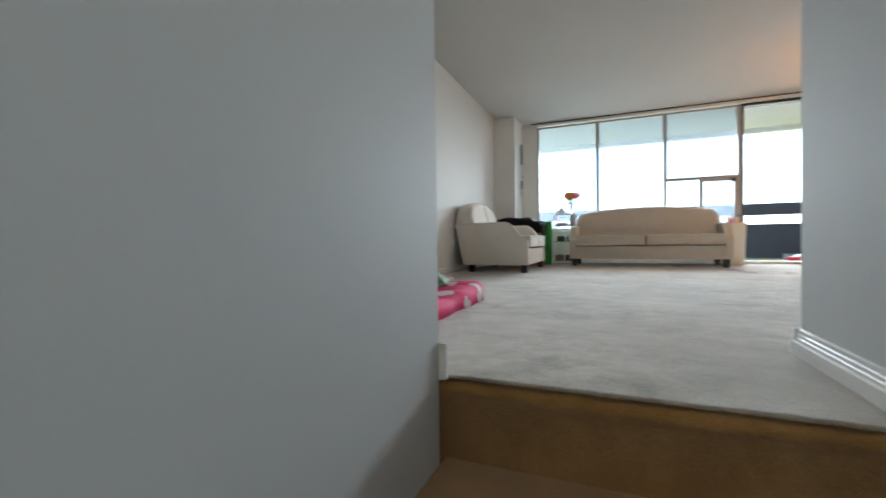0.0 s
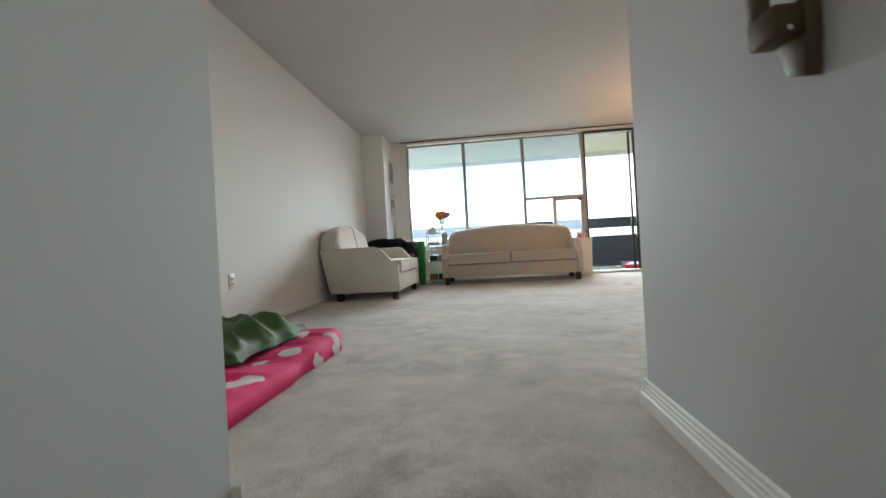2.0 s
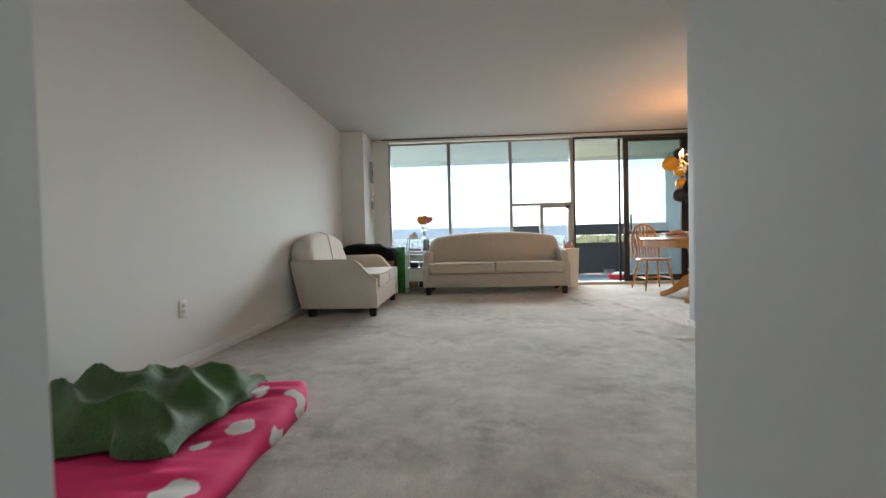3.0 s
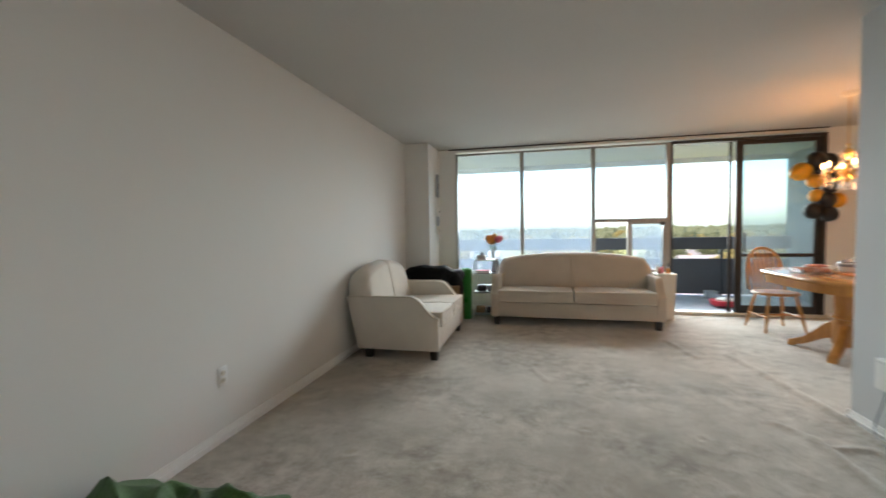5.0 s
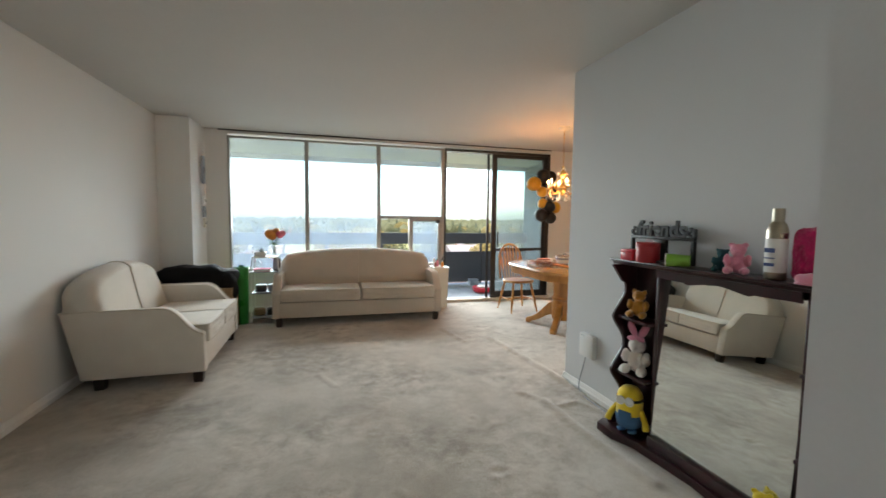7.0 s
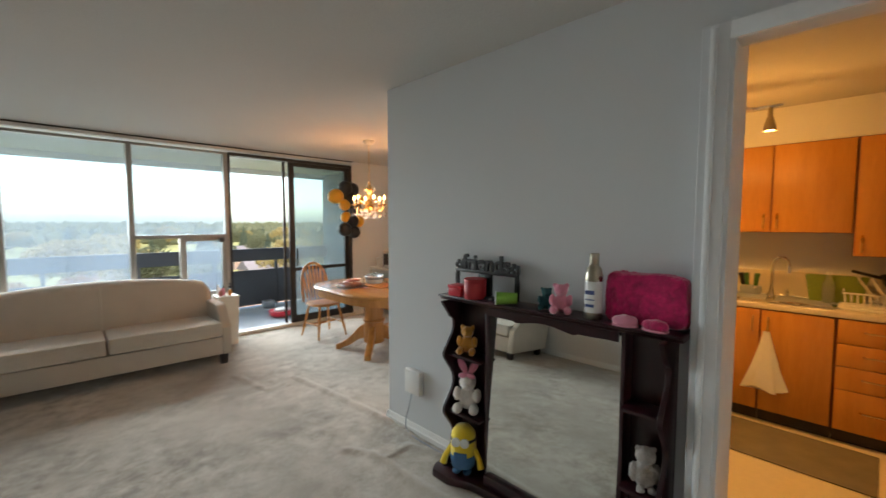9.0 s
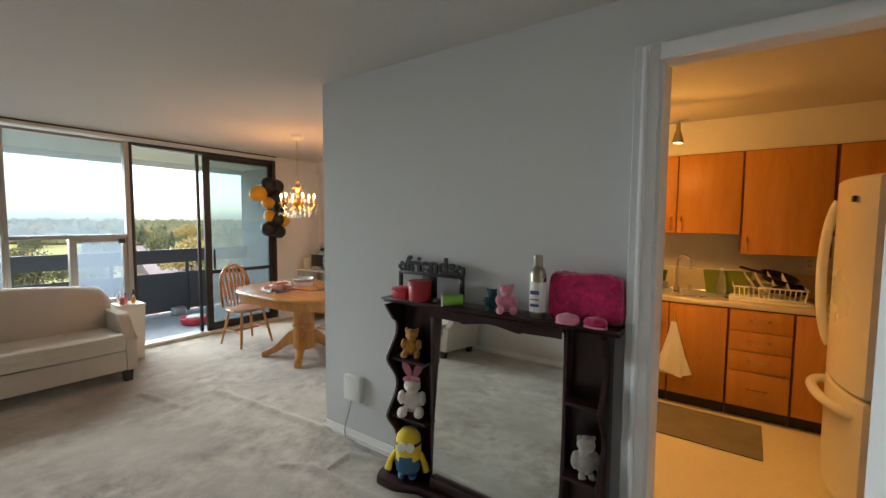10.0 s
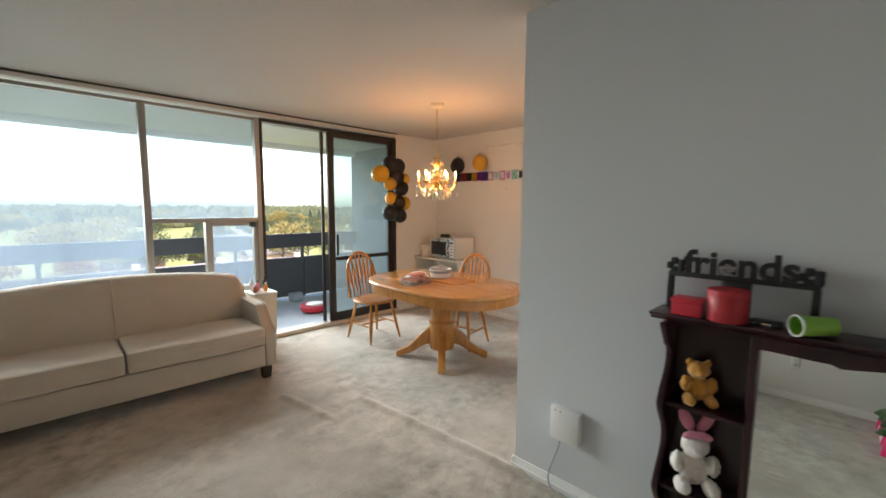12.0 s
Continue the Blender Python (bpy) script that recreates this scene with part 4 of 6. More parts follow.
windsor((2.80, 6.465, 0.0), 3, "honey oak hoop-back dining chair beside the balcony door")
windsor((3.36, 5.63, 0.0), -80, "honey oak hoop-back dining chair pushed under the table")


# ---- chandelier ----
ch = thing("chandelier", (2.95, 5.62, 0), "lit brass chandelier hung with cut crystal drops, over the table", "chandelier")
part("canopy", lathe([(0.01, 2.395), (0.05, 2.40), (0.065, 2.415), (0.068, 2.439)], 20), M["cream"], ch)
bm = bmesh.new()
for k in range(16):
    z = 2.385 - 0.026 * k
    a = 0 if k % 2 else math.pi / 2
    pts = [(0.008 * math.cos(t) * math.cos(a), 0.008 * math.cos(t) * math.sin(a), z + 0.017 * math.sin(t)) for t in [2 * math.pi * i / 10 for i in range(11)]]
    tube(pts, 0.0022, 5, bm)
part("chain", bm, M["brass"], ch)
part("stem", lathe([(0.008, 1.97), (0.02, 1.955), (0.012, 1.93), (0.03, 1.90), (0.045, 1.87), (0.03, 1.84), (0.014, 1.82), (0.014, 1.76), (0.04, 1.73), (0.055, 1.70), (0.04, 1.66), (0.012, 1.64), (0.018, 1.62), (0.004, 1.60)], 16), M["brass"], ch)


def drop(bm, x, y, z, s):
    sub = bmesh.new()
    bmesh.ops.create_icosphere(sub, subdivisions=1, radius=s)
    merge(bm, sub, Matrix.Translation((x, y, z)) @ Matrix.Diagonal((0.75, 0.75, 1.5, 1)))


for k in range(6):
    a = 2 * math.pi * k / 6 + 0.2
    ca, sa = math.cos(a), math.sin(a)
    path = [(r * ca, r * sa, z) for r, z in bez((0.02, 1.70), (0.10, 1.60), (0.15, 1.60), (0.178, 1.69), 8)]
    arm = part("arm", tube(path, 0.006, 6), M["brass"], ch)
    part("candle_cup", lathe([(0.008, 1.685), (0.032, 1.70), (0.034, 1.704), (0.012, 1.706)], 12, cx=0.178 * ca, cy=0.178 * sa), M["brass"], arm)
    part("candle", lathe([(0.010, 1.706), (0.010, 1.755), (0.007, 1.757)], 10, cx=0.178 * ca, cy=0.178 * sa), M["cream"], arm)
    part("bulb", lathe([(0.006, 1.757), (0.010, 1.768), (0.011, 1.780), (0.006, 1.797), (0.002, 1.806)], 10, cx=0.178 * ca, cy=0.178 * sa), M["bulb"], arm, "glowing candle bulb")
    bm = bmesh.new()
    for j in range(6):
        drop(bm, 0.196 * ca + 0.012 * math.sin(j * 2), 0.196 * sa, 1.67 - 0.019 * j, 0.007 if j < 5 else 0.013)
    tagged(part("crystal_strand", bm, M["crystal"], ch), kind="stuff")
    bm = bmesh.new()
    for j in range(7):
        t = j / 6
        r, z = 0.03 + 0.142 * t, 1.93 - 0.20 * t - 0.07 * math.sin(math.pi * t)
        drop(bm, r * math.cos(a + 0.2), r * math.sin(a + 0.2), z, 0.0065)
    tagged(part("crystal_swag", bm, M["crystal"], ch), kind="stuff")
    bm = bmesh.new()
    for j in range(5):
        drop(bm, 0.115 * math.cos(a + 0.39), 0.115 * math.sin(a + 0.39), 1.64 - 0.02 * j, 0.0065 if j < 4 else 0.013)
    tagged(part("crystal_strand", bm, M["crystal"], ch), kind="stuff")

for ring_r, zt, cnt, ln in ((0.145, 1.64, 12, 4), (0.06, 1.60, 8, 4), (0.06, 1.90, 6, 3)):
    for k in range(cnt):
        a = 2 * math.pi * (k + 0.5) / cnt
        bm = bmesh.new()
        for j in range(ln):
            drop(bm, ring_r * math.cos(a), ring_r * math.sin(a), zt - 0.017 * j, 0.006 if j < ln - 1 else 0.010)
        tagged(part("crystal_strand", bm, M["crystal"], ch), kind="stuff")

# ---- balloons and banner ----


def balloon(place, r, mat, label, group, rx=0, ry=0, rz=0):
    prof = []
    for i in range(15):
        v = math.pi * i / 14
        k = math.cos(v)
        prof.append((r * math.sin(v) * (1 + 0.10 * k), r * (1.10 * k + 0.08)))
    bm = lathe([(q, z) for q, z in reversed(prof)], 20)
    lathe([(0.004, -1.06 * r), (0.010, -1.13 * r), (0.013, -1.17 * r), (0.004, -1.17 * r)], 10, bm=bm)
    ob = part("balloon", bm, mat)
    ob.matrix_world = pose(*place, rx, ry, rz)
    return tagged(ob, label, "balloon", group)


BY_, BB = M["balloon_y"], M["balloon_b"]
for (x, y, z), r, m, rx in (((3.36, 7.08, 1.86), 0.098, BY_, 70), ((3.50, 7.06, 1.97), 0.095, BB, 20), ((3.64, 7.10, 1.96), 0.09, BB, 10), ((3.58, 7.06, 1.83), 0.10, BB, 60),
                            ((3.47, 7.03, 1.75), 0.075, BY_, 100), ((3.73, 7.08, 1.81), 0.068, BY_, 40), ((3.63, 7.02, 1.70), 0.09, BB, 80), ((3.50, 7.05, 1.57), 0.07, BY_, 60),
                            ((3.59, 7.02, 1.53), 0.085, BB, 120), ((3.72, 7.07, 1.51), 0.08, BY_, 50), ((3.46, 7.02, 1.40), 0.09, BB, 100), ((3.63, 7.04, 1.37), 0.08, BB, 140)):
    balloon((3.56 + 1.1 * (x - 3.56), y - 0.01, 1.65 + 1.06 * (z - 1.65)), 1.14 * r, m, ("mustard yellow" if m is BY_ else "black") + " latex balloon in a bunch beside the balcony door", "balloon bunch", rx, 0, 137 * x)
st = thing("balloon_ribbon", (3.60, 7.16, 0.0), "thin dark string the balloon bunch hangs on", "string")
part("cord", tube([(0, 0, 2.36), (0.01, -0.02, 2.0), (-0.01, -0.03, 1.5), (0.0, -0.02, 1.25)], 0.003, 5), M["black_plastic"], st)
balloon((4.40, 6.70, 2.045), 0.10, BB, "black latex balloon taped above the banner", "wall balloons", 0, 180, 0)
balloon((4.39, 6.29, 2.055), 0.10, BY_, "mustard yellow latex balloon taped above the banner", "wall balloons", 0, 180, 0)
bn = thing("party_banner", (WE - 0.004, 0, 0), "shiny multicoloured foil party banner on the wall", "banner")
rnd = random.Random(5)
y = 6.80
cols = [(0.03, 0.03, 0.04), (0.25, 0.02, 0.03), (0.02, 0.02, 0.03), (0.45, 0.25, 0.02), (0.16, 0.02, 0.30), (0.05, 0.02, 0.20), (0.55, 0.30, 0.45), (0.75, 0.72, 0.75), (0.60, 0.15, 0.40), (0.78, 0.76, 0.74), (0.30, 0.5, 0.6), (0.75, 0.70, 0.72), (0.55, 0.2, 0.55), (0.2, 0.45, 0.3)]
for k, c in enumerate(cols):
    M["foil%d" % k] = surf("foil", c, 0.25, 0.35, 30, 90, 0.3, 0.002, metal=0.3)
for k in range(16):
    part("banner_panel", box(-0.006 - 0.003 * rnd.random(), y - 0.092, 1.815 + 0.008 * rnd.random(), -0.003, y, 1.935, 0.001), M["foil%d" % (k % len(cols))], bn, smooth=False)
    if k > 5:
        part("banner_letter", box(-0.013, y - 0.075, 1.835, -0.0095, y - 0.02, 1.915, 0.002), M["foil%d" % ((k + 3) % 14)], bn, smooth=False)
    y -= 0.095
hk = thing("wall_hook", (WE, 5.92, 1.70), "small metal hook screwed in the wall", "hook")
part("hook", tube([(0, 0, 0), (-0.02, 0, 0), (-0.03, 0, -0.012), (-0.02, 0, -0.022)], 0.004, 6), M["brass"], hk)

# ---- microwave cart ----
ct = thing("microwave_cart", (4.26, 6.78, 0), "white metal cart with pale shelves beside the wall", "cart")
for z in (0.12, 0.42, 0.735):
    part("shelf", box(-0.215, -0.44, z, 0.215, 0.44, z + 0.022, 0.006), M["cream"], ct)
for sx in (-1, 1):
    for sy in (-1, 1):
        part("post", box(sx * 0.2 - 0.012, sy * 0.42 - 0.012, 0.0, sx * 0.2 + 0.012, sy * 0.42 + 0.012, 0.734, 0.004), M["cream"], ct)
mw = thing("microwave", (4.27, 6.68, 0.757), "silver microwave oven with a dark glass door", "microwave")
part("body", box(-0.17, -0.235, 0.012, 0.20, 0.235, 0.285, 0.008), M["white_plastic"], mw)
dr = part("door", box(-0.19, -0.14, 0.014, -0.171, 0.234, 0.283, 0.006), M["steel"], mw)
part("door_window", box(-0.193, -0.095, 0.060, -0.1905, 0.200, 0.238, 0.002), M["black_plastic"], dr)
part("door_handle", tube([(-0.193, -0.12, 0.06), (-0.215, -0.12, 0.07), (-0.226, -0.12, 0.15), (-0.215, -0.12, 0.225), (-0.193, -0.12, 0.235)], 0.008, 8), M["chrome"], dr)
part("front_frame", box(-0.19, -0.234, 0.014, -0.171, -0.144, 0.283, 0.005), M["steel"], mw)
cpn = part("control_panel", box(-0.193, -0.222, 0.030, -0.1905, -0.150, 0.265, 0.002), M["white_plastic"], mw)
part("display", box(-0.1955, -0.212, 0.215, -0.1932, -0.160, 0.245, 0.001), M["black_plastic"], cpn)
for z in (0.06, 0.10, 0.14, 0.18):
    part("key_row", box(-0.1955, -0.210, z, -0.1932, -0.162, z + 0.018, 0.001), M["grey_plastic"], cpn)
for sx in (-0.14, 0.16):
    for sy in (-0.2, 0.2):
        part("foot", lathe([(0.014, 0), (0.014, 0.013)], 10, cx=sx, cy=sy), M["black_plastic"], mw)
sc = thing("stapler", (4.22, 6.74, 1.042), "small dark kitchen gadget on the microwave", "gadget")
part("gadget_base", box(-0.03, -0.09, 0.0, 0.03, 0.09, 0.018, 0.006), M["black_plastic"], sc)
part("gadget_top", box(-0.025, -0.07, 0.019, 0.025, 0.085, 0.045, 0.012), M["black_plastic"], sc)
tn = thing("canister", (4.17, 7.07, 0.757), "cream storage canister with a lid beside the microwave", "canister")
part("canister_body", lathe([(0.07, 0), (0.075, 0.01), (0.075, 0.13), (0.07, 0.135)], 22), M["cream"], tn)
part("lid", lathe([(0.077, 0.136), (0.077, 0.15), (0.06, 0.158), (0.01, 0.16)], 22), M["cream"], tn)
bx = thing("storage_box", (4.22, 6.62, 0.142), "closed white box on the cart's lower shelf", "box")
part("box_body", box(-0.13, -0.16, 0, 0.13, 0.16, 0.17, 0.006), M["white_plastic"], bx)
part("box_lid", box(-0.135, -0.165, 0.171, 0.135, 0.165, 0.195, 0.006), M["cream"], bx)

# ---- on the table ----
TZ = 0.752
fd = thing("food_tray", (2.66, 5.60, TZ), "clear plastic tray of pastries with a lid on the table", "food tray")
bm = bmesh.new()
for k in range(9):
    sup((-0.08 + 0.08 * (k % 3), -0.06 + 0.06 * (k // 3), 0.035), (0.038, 0.028, 0.022), 0.8, 0.8, 12, 8, bm)
part("pastries", bm, M["pastry"], fd)
part("tray", loft([[(x * s, y * s, z) for x, y in ((-0.13, -0.10), (0.13, -0.10), (0.13, 0.10), (-0.13, 0.10))] for s, z in ((0.92, 0.001), (1.0, 0.05), (0.97, 0.05), (0.9, 0.008))]), M["clear"], fd, smooth=False)
fd2 = thing("cookie_box", (2.75, 5.68, TZ), "low white card box of biscuits on the table", "box")
part("box_tray", box(-0.09, -0.07, 0.0, 0.09, 0.07, 0.055, 0.004), M["label"], fd2)
part("biscuits", sup((0, 0, 0.06), (0.075, 0.055, 0.02), 0.5, 0.4), M["meat"], fd2)
pot = thing("serving_pot", (3.02, 5.63, TZ + 0.011), "white lidded serving pot on a wooden board", "pot")
part("pot_body", lathe([(0.085, 0), (0.10, 0.012), (0.108, 0.07), (0.112, 0.085), (0.106, 0.088)], 26), M["white_plastic"], pot)
part("band", lathe([(0.1085, 0.052), (0.1095, 0.054), (0.1125, 0.074), (0.111, 0.076)], 26), M["grey_plastic"], pot)
part("pot_lid", lathe([(0.112, 0.0885), (0.105, 0.10), (0.05, 0.115), (0.02, 0.118), (0.018, 0.13), (0.004, 0.134)], 26), M["clear"], pot)
bd = thing("serving_board", (3.0, 5.50, TZ), "thin wooden serving board on the table", "board")
part("board", box(-0.15, -0.22, 0, 0.15, 0.22, 0.010, 0.004), M["oak"], bd)
tr = thing("toy_tray", (2.86, 5.78, TZ), "small pale plastic box on the table", "box")
part("box_body", box(-0.06, -0.05, 0, 0.06, 0.05, 0.065, 0.006), M["white_plastic"], tr)

# ---- wall fittings ----


def outlet(place, rz, label):
    th = thing("wall_outlet", place, label, "outlet", rz=rz)
    part("cover_plate", box(-0.036, -0.006, -0.058, 0.036, 0, 0.058, 0.004), M["white_plastic"], th)
    for z in (-0.021, 0.021):
        s = part("socket", sup((0, -0.007, z), (0.017, 0.003, 0.014), 0.5, 0.5, 16, 8), M["cream"], th)
        for x in (-0.006, 0.006):
            part("slot", box(x - 0.001, -0.0115, z - 0.004, x + 0.001, -0.0098, z + 0.005), M["black_plastic"], s, smooth=False)
    return th


outlet((WL, 3.05, 0.385), 90, "white duplex outlet on the wall above the skirting")
outlet((WE, 1.115, 1.19), -90, "white duplex outlet over the kitchen counter")
nb = thing("network_box", (PX, 3.69, 0.385), "white wall-mounted network box with a cable", "network box")
part("box_body", box(-0.042, -0.078, -0.085, 0, 0.078, 0.085, 0.008), M["white_plastic"], nb)
for y in (0.02, 0.05):
    part("screw_cap", lathe([(0.004, 0), (0.004, 0.002)], 8, m=pose(-0.042, y, 0.07, 0, -90, 0)), M["grey_plastic"], nb)
part("cable", tube(bez((-0.015, 0.03, -0.084), (-0.02, 0.05, -0.24), (-0.02, 0.16, -0.36), (-0.05, 0.00, -0.372), 14), 0.004, 6), M["grey_plastic"], nb, "thin grey cable running to the floor")
part("cable", tube(bez((-0.05, 0.0, -0.372), (-0.06, -0.10, -0.374), (-0.05, -0.25, -0.374), (-0.06, -0.36, -0.374), 10), 0.004, 6), M["grey_plastic"], nb, "thin grey cable running to the floor")
for z, h, w, lab, m in ((1.88, 0.17, 0.05, "grey thermostat panel on the column", "grey_plastic"), (1.50, 0.05, 0.035, "small white sensor on the column", "white_plastic"), (1.36, 0.07, 0.04, "small grey switch box on the column", "grey_plastic"), (1.22, 0.06, 0.03, "small cream switch plate on the column", "cream")):
    th = thing("wall_control", (-1.33, 6.98, z), lab, "switch")
    part("case", box(0, -w, -h, 0.025, w, h, 0.006), M[m], th)
    part("knob", box(0.0255, -w * 0.4, -h * 0.3, 0.03, w * 0.4, h * 0.2, 0.002), M["black_plastic"], th)

# ---- stair hall ----
# fitting added out of view, to go with the hall's fill lamp
hl = thing("ceiling_lamp", (0.15, -0.95, H), "small white ceiling lamp plate added out of view for the hall fill light", "ceiling lamp")
part("base_plate", lathe([(0.09, -0.03), (0.10, -0.02), (0.10, -0.001)], 24), M["white_plastic"], hl)
# ---- hand rail ----
hr = thing("handrail", (HX1, 0, 0), "dark metal handrail on brown wooden brackets", "handrail")
RZ = lambda y: 0.672 + (y - 0.508) * 0.83
goose = [(-0.085, y, RZ(y)) for y in (-1.2, -0.4, 0.2, 0.50)] + bez((-0.085, 0.53, RZ(0.53)), (-0.085, 0.60, RZ(0.60)), (-0.083, 0.59, 1.01), (-0.07, 0.66, 1.02), 8) + [(-0.052, 0.86, 1.02), (-0.052, 0.90, 1.02)]
part("rail", tube(goose, 0.026, 12), M["rail_metal"], hr)
for y, z, zt in ((0.797, 0.746, 1.0), (-0.5, RZ(-0.5) - 0.29, RZ(-0.485) - 0.015)):
    b = part("bracket", prism([(y - 0.012, z), (y + 0.022, z + 0.012), (y + 0.040, z + 0.062), (y + 0.040, z + 0.112), (y - 0.018, z + 0.112), (y - 0.018, z + 0.055)], "x", -0.026, -0.001, r=0.003), M["bracket"], hr)
    part("bracket_arm", box(-0.064, y - 0.016, z + 0.060, -0.0265, y + 0.045, z + 0.104, 0.004), M["bracket"], b)
    part("bracket_stem", box(-0.064, y + 0.020, z + 0.1045, -0.042, y + 0.045, zt, 0.004), M["bracket"], b)
    part("bracket_screw", lathe([(0.004, 0), (0.004, 0.002), (0.001, 0.003)], 8, m=pose(-0.045, y - 0.0165, z + 0.068, 90, 0, 0)), M["chrome"], b)

# ---- bedding on the floor ----


def sheet(nx, ny, fn):
    s = bmesh.new()
    g = [[s.verts.new(fn(i / nx, j / ny)) for j in range(ny + 1)] for i in range(nx + 1)]
    lo = [[None] * (ny + 1) for _ in range(nx + 1)]
    for i in range(nx):
        for j in range(ny):
            s.faces.new((g[i][j], g[i + 1][j], g[i + 1][j + 1], g[i][j + 1]))
    return s


mt_x0, mt_x1, mt_y0, mt_y1 = -1.66, -0.62, 1.06, 2.47


def pad(u, v):
    x, y = mt_x0 + (mt_x1 - mt_x0) * u, mt_y0 + (mt_y1 - mt_y0) * v
    e = min(u * 0.97, (1 - u) * 0.97, v * 1.68, (1 - v) * 1.68)
    c = max(0.0, (u - 0.80) / 0.20) * max(0.0, (v - 0.90) / 0.10)
    x -= 0.05 * c * c
    lift = 0.075 + 0.045 * max(0.0, v - 0.55) / 0.45
    z = lift * min(1.0, (e / 0.05)) ** 0.4 if e > 0 else 0
    z += (wob((x, y, 2), 4, 0.022) + wob((x * 1.0, y * 3, 5), 6, 0.012)) * min(1, e * 8)
    bulge = 0.02 * math.sin(math.pi * min(1, e / 0.06)) if e < 0.06 else 0
    wav = wob((0, y * 1.0, 4), 5, 0.02)
    return (x + (bulge + wav) * (1 if u > 0.5 else 0), y + wob((x, 0, 8), 5, 0.02), max(0.004, z + 0.006))


bedd = thing("floor_mattress", (0, 0, 0), "thin floor mattress under a pink white-patterned sheet", "mattress")
o = part("pink_sheet", sheet(60, 90, pad), M["spot_pink"], bedd, sharp=80)
o.modifiers.new("thick", "SOLIDIFY").thickness = 0.004
part("mattress_pad", box(mt_x0 + 0.12, mt_y0 + 0.12, 0.005, mt_x1 - 0.16, mt_y1 - 0.16, 0.028, 0.01), M["white_plastic"], bedd, "thin white foam pad")


def blanket(u, v):
    x, y = -1.66 + 0.80 * u, 1.77 + 0.70 * v
    x += wob((u * 2, v * 2, 1), 2.5, 0.05)
    y += wob((u * 2, v * 2, 6), 2.5, 0.06)
    e = min(u + 0.12, 1 - u, v, 1 - v)
    hgt = 0.115 + 0.08 * min(1.0, max(0, e) / 0.25) ** 0.6
    fold = 1 - abs(noise.noise(Vector((x * 1.6 + y * 2.2, y * 1.2 - x * 0.8, 3)) * 1.9))
    hgt += (0.095 * (fold ** 3 - 0.38) + 0.035 * noise.noise(Vector((x, y, 5)) * 3)) * min(1, max(0, e) * 6)
    if e < 0.02:
        hgt = 0.105
    return (x, y, max(0.112, hgt))


bl = thing("blanket", (0, 0, 0), "crumpled dark green fleece blanket on the mattress", "blanket")
o = part("folded_fleece", sheet(70, 70, blanket), M["greencloth"], bl, sharp=80)
o.modifiers.new("thick", "SOLIDIFY").thickness = 0.01

# ---- corner behind the loveseat ----
cb = thing("cardboard_box", (-1.10, 6.34, 0), "brown cardboard box behind the loveseat", "box")
part("box_body", box(-0.22, -0.2, 0, 0.24, 0.2, 0.50, 0.006), M["card"], cb)
part("flap", box(-0.22, -0.205, 0.501, 0.24, 0.0, 0.507), M["card"], cb, smooth=False)
bg = thing("black_jacket", (-1.29, 6.33, 0.508), "black padded jacket heaped on a cardboard box", "jacket")
bm = sup((0.04, 0, 0.10), (0.38, 0.20, 0.135), 0.7, 0.8, 44, 20)
for v in bm.verts:
    k = 1 + wob(v.co, 5, 0.22) + wob(v.co, 12, 0.09)
    v.co.x *= k
    v.co.y *= k
    v.co.z = max(0.002 if abs(v.co.x) < 0.35 else v.co.z - 0.05, v.co.z * k)
part("padded_body", bm, M["blackcloth"], bg, sharp=80)
bm = sup((0.36, -0.04, 0.00), (0.10, 0.13, 0.17), 0.8, 0.8, 24, 14)
for v in bm.verts:
    v.co += Vector((wob(v.co, 9, 0.03), wob(v.co + Vector((3, 0, 0)), 9, 0.03), 0))
part("sleeve", bm, M["blackcloth"], bg, sharp=80)

# ---- shelf stand with flowers ----
ss = thing("side_shelf", (-0.57, 6.68, 0), "white tiered stand with clutter before the window", "shelf")
LV = (0.06, 0.36, 0.62, 0.80)
for z in LV:
    q = 0.16 if z < 0.7 else 0.135
    part("shelf_board", box(-q, -0.14, z, q, 0.14, z + 0.014, 0.004), M["white_plastic" if z > 0.7 else "grey_plastic"], ss)
for sx in (-1, 1):
    for sy in (-1, 1):
        part("post", tube([(sx * 0.165, sy * 0.13, 0), (sx * 0.16, sy * 0.13, 0.62), (sx * 0.14, sy * 0.12, 0.82)], 0.008, 8), M["white_plastic"], ss)
gv = thing("green_vase", (-0.835, 6.56, 0), "tall green plastic tube vase on the floor", "vase")
part("vase_body", lathe([(0.066, 0), (0.07, 0.01), (0.082, 0.68), (0.084, 0.69), (0.078, 0.69), (0.066, 0.05)], 24), M["greenvase"], gv)
fv = thing("flower_vase", (-0.475, 6.66, 0.814), "clear glass vase with orange and pink flowers", "flowers")
part("vase", lathe([(0.03, 0), (0.034, 0.01), (0.022, 0.06), (0.028, 0.12), (0.036, 0.145), (0.032, 0.145), (0.020, 0.07)], 18), M["clear"], fv)
bm = bmesh.new()
for k in range(7):
    a = k * 0.9
    tube([(0, 0, 0.02), (0.01 * math.cos(a), 0.01 * math.sin(a), 0.12), (0.05 * math.cos(a), 0.05 * math.sin(a), 0.24)], 0.003, 5, bm)
    for j in range(4):
        sup((0, 0, 0), (0.035, 0.012, 0.004), 1, 1, 8, 4, bm, pose(0.045 * math.cos(a + j), 0.045 * math.sin(a + j), 0.15 + 0.03 * j, 20, 30 - 20 * j, math.degrees(a + j)))
part("stems", bm, M["leafgreen"], fv)
rnd = random.Random(3)
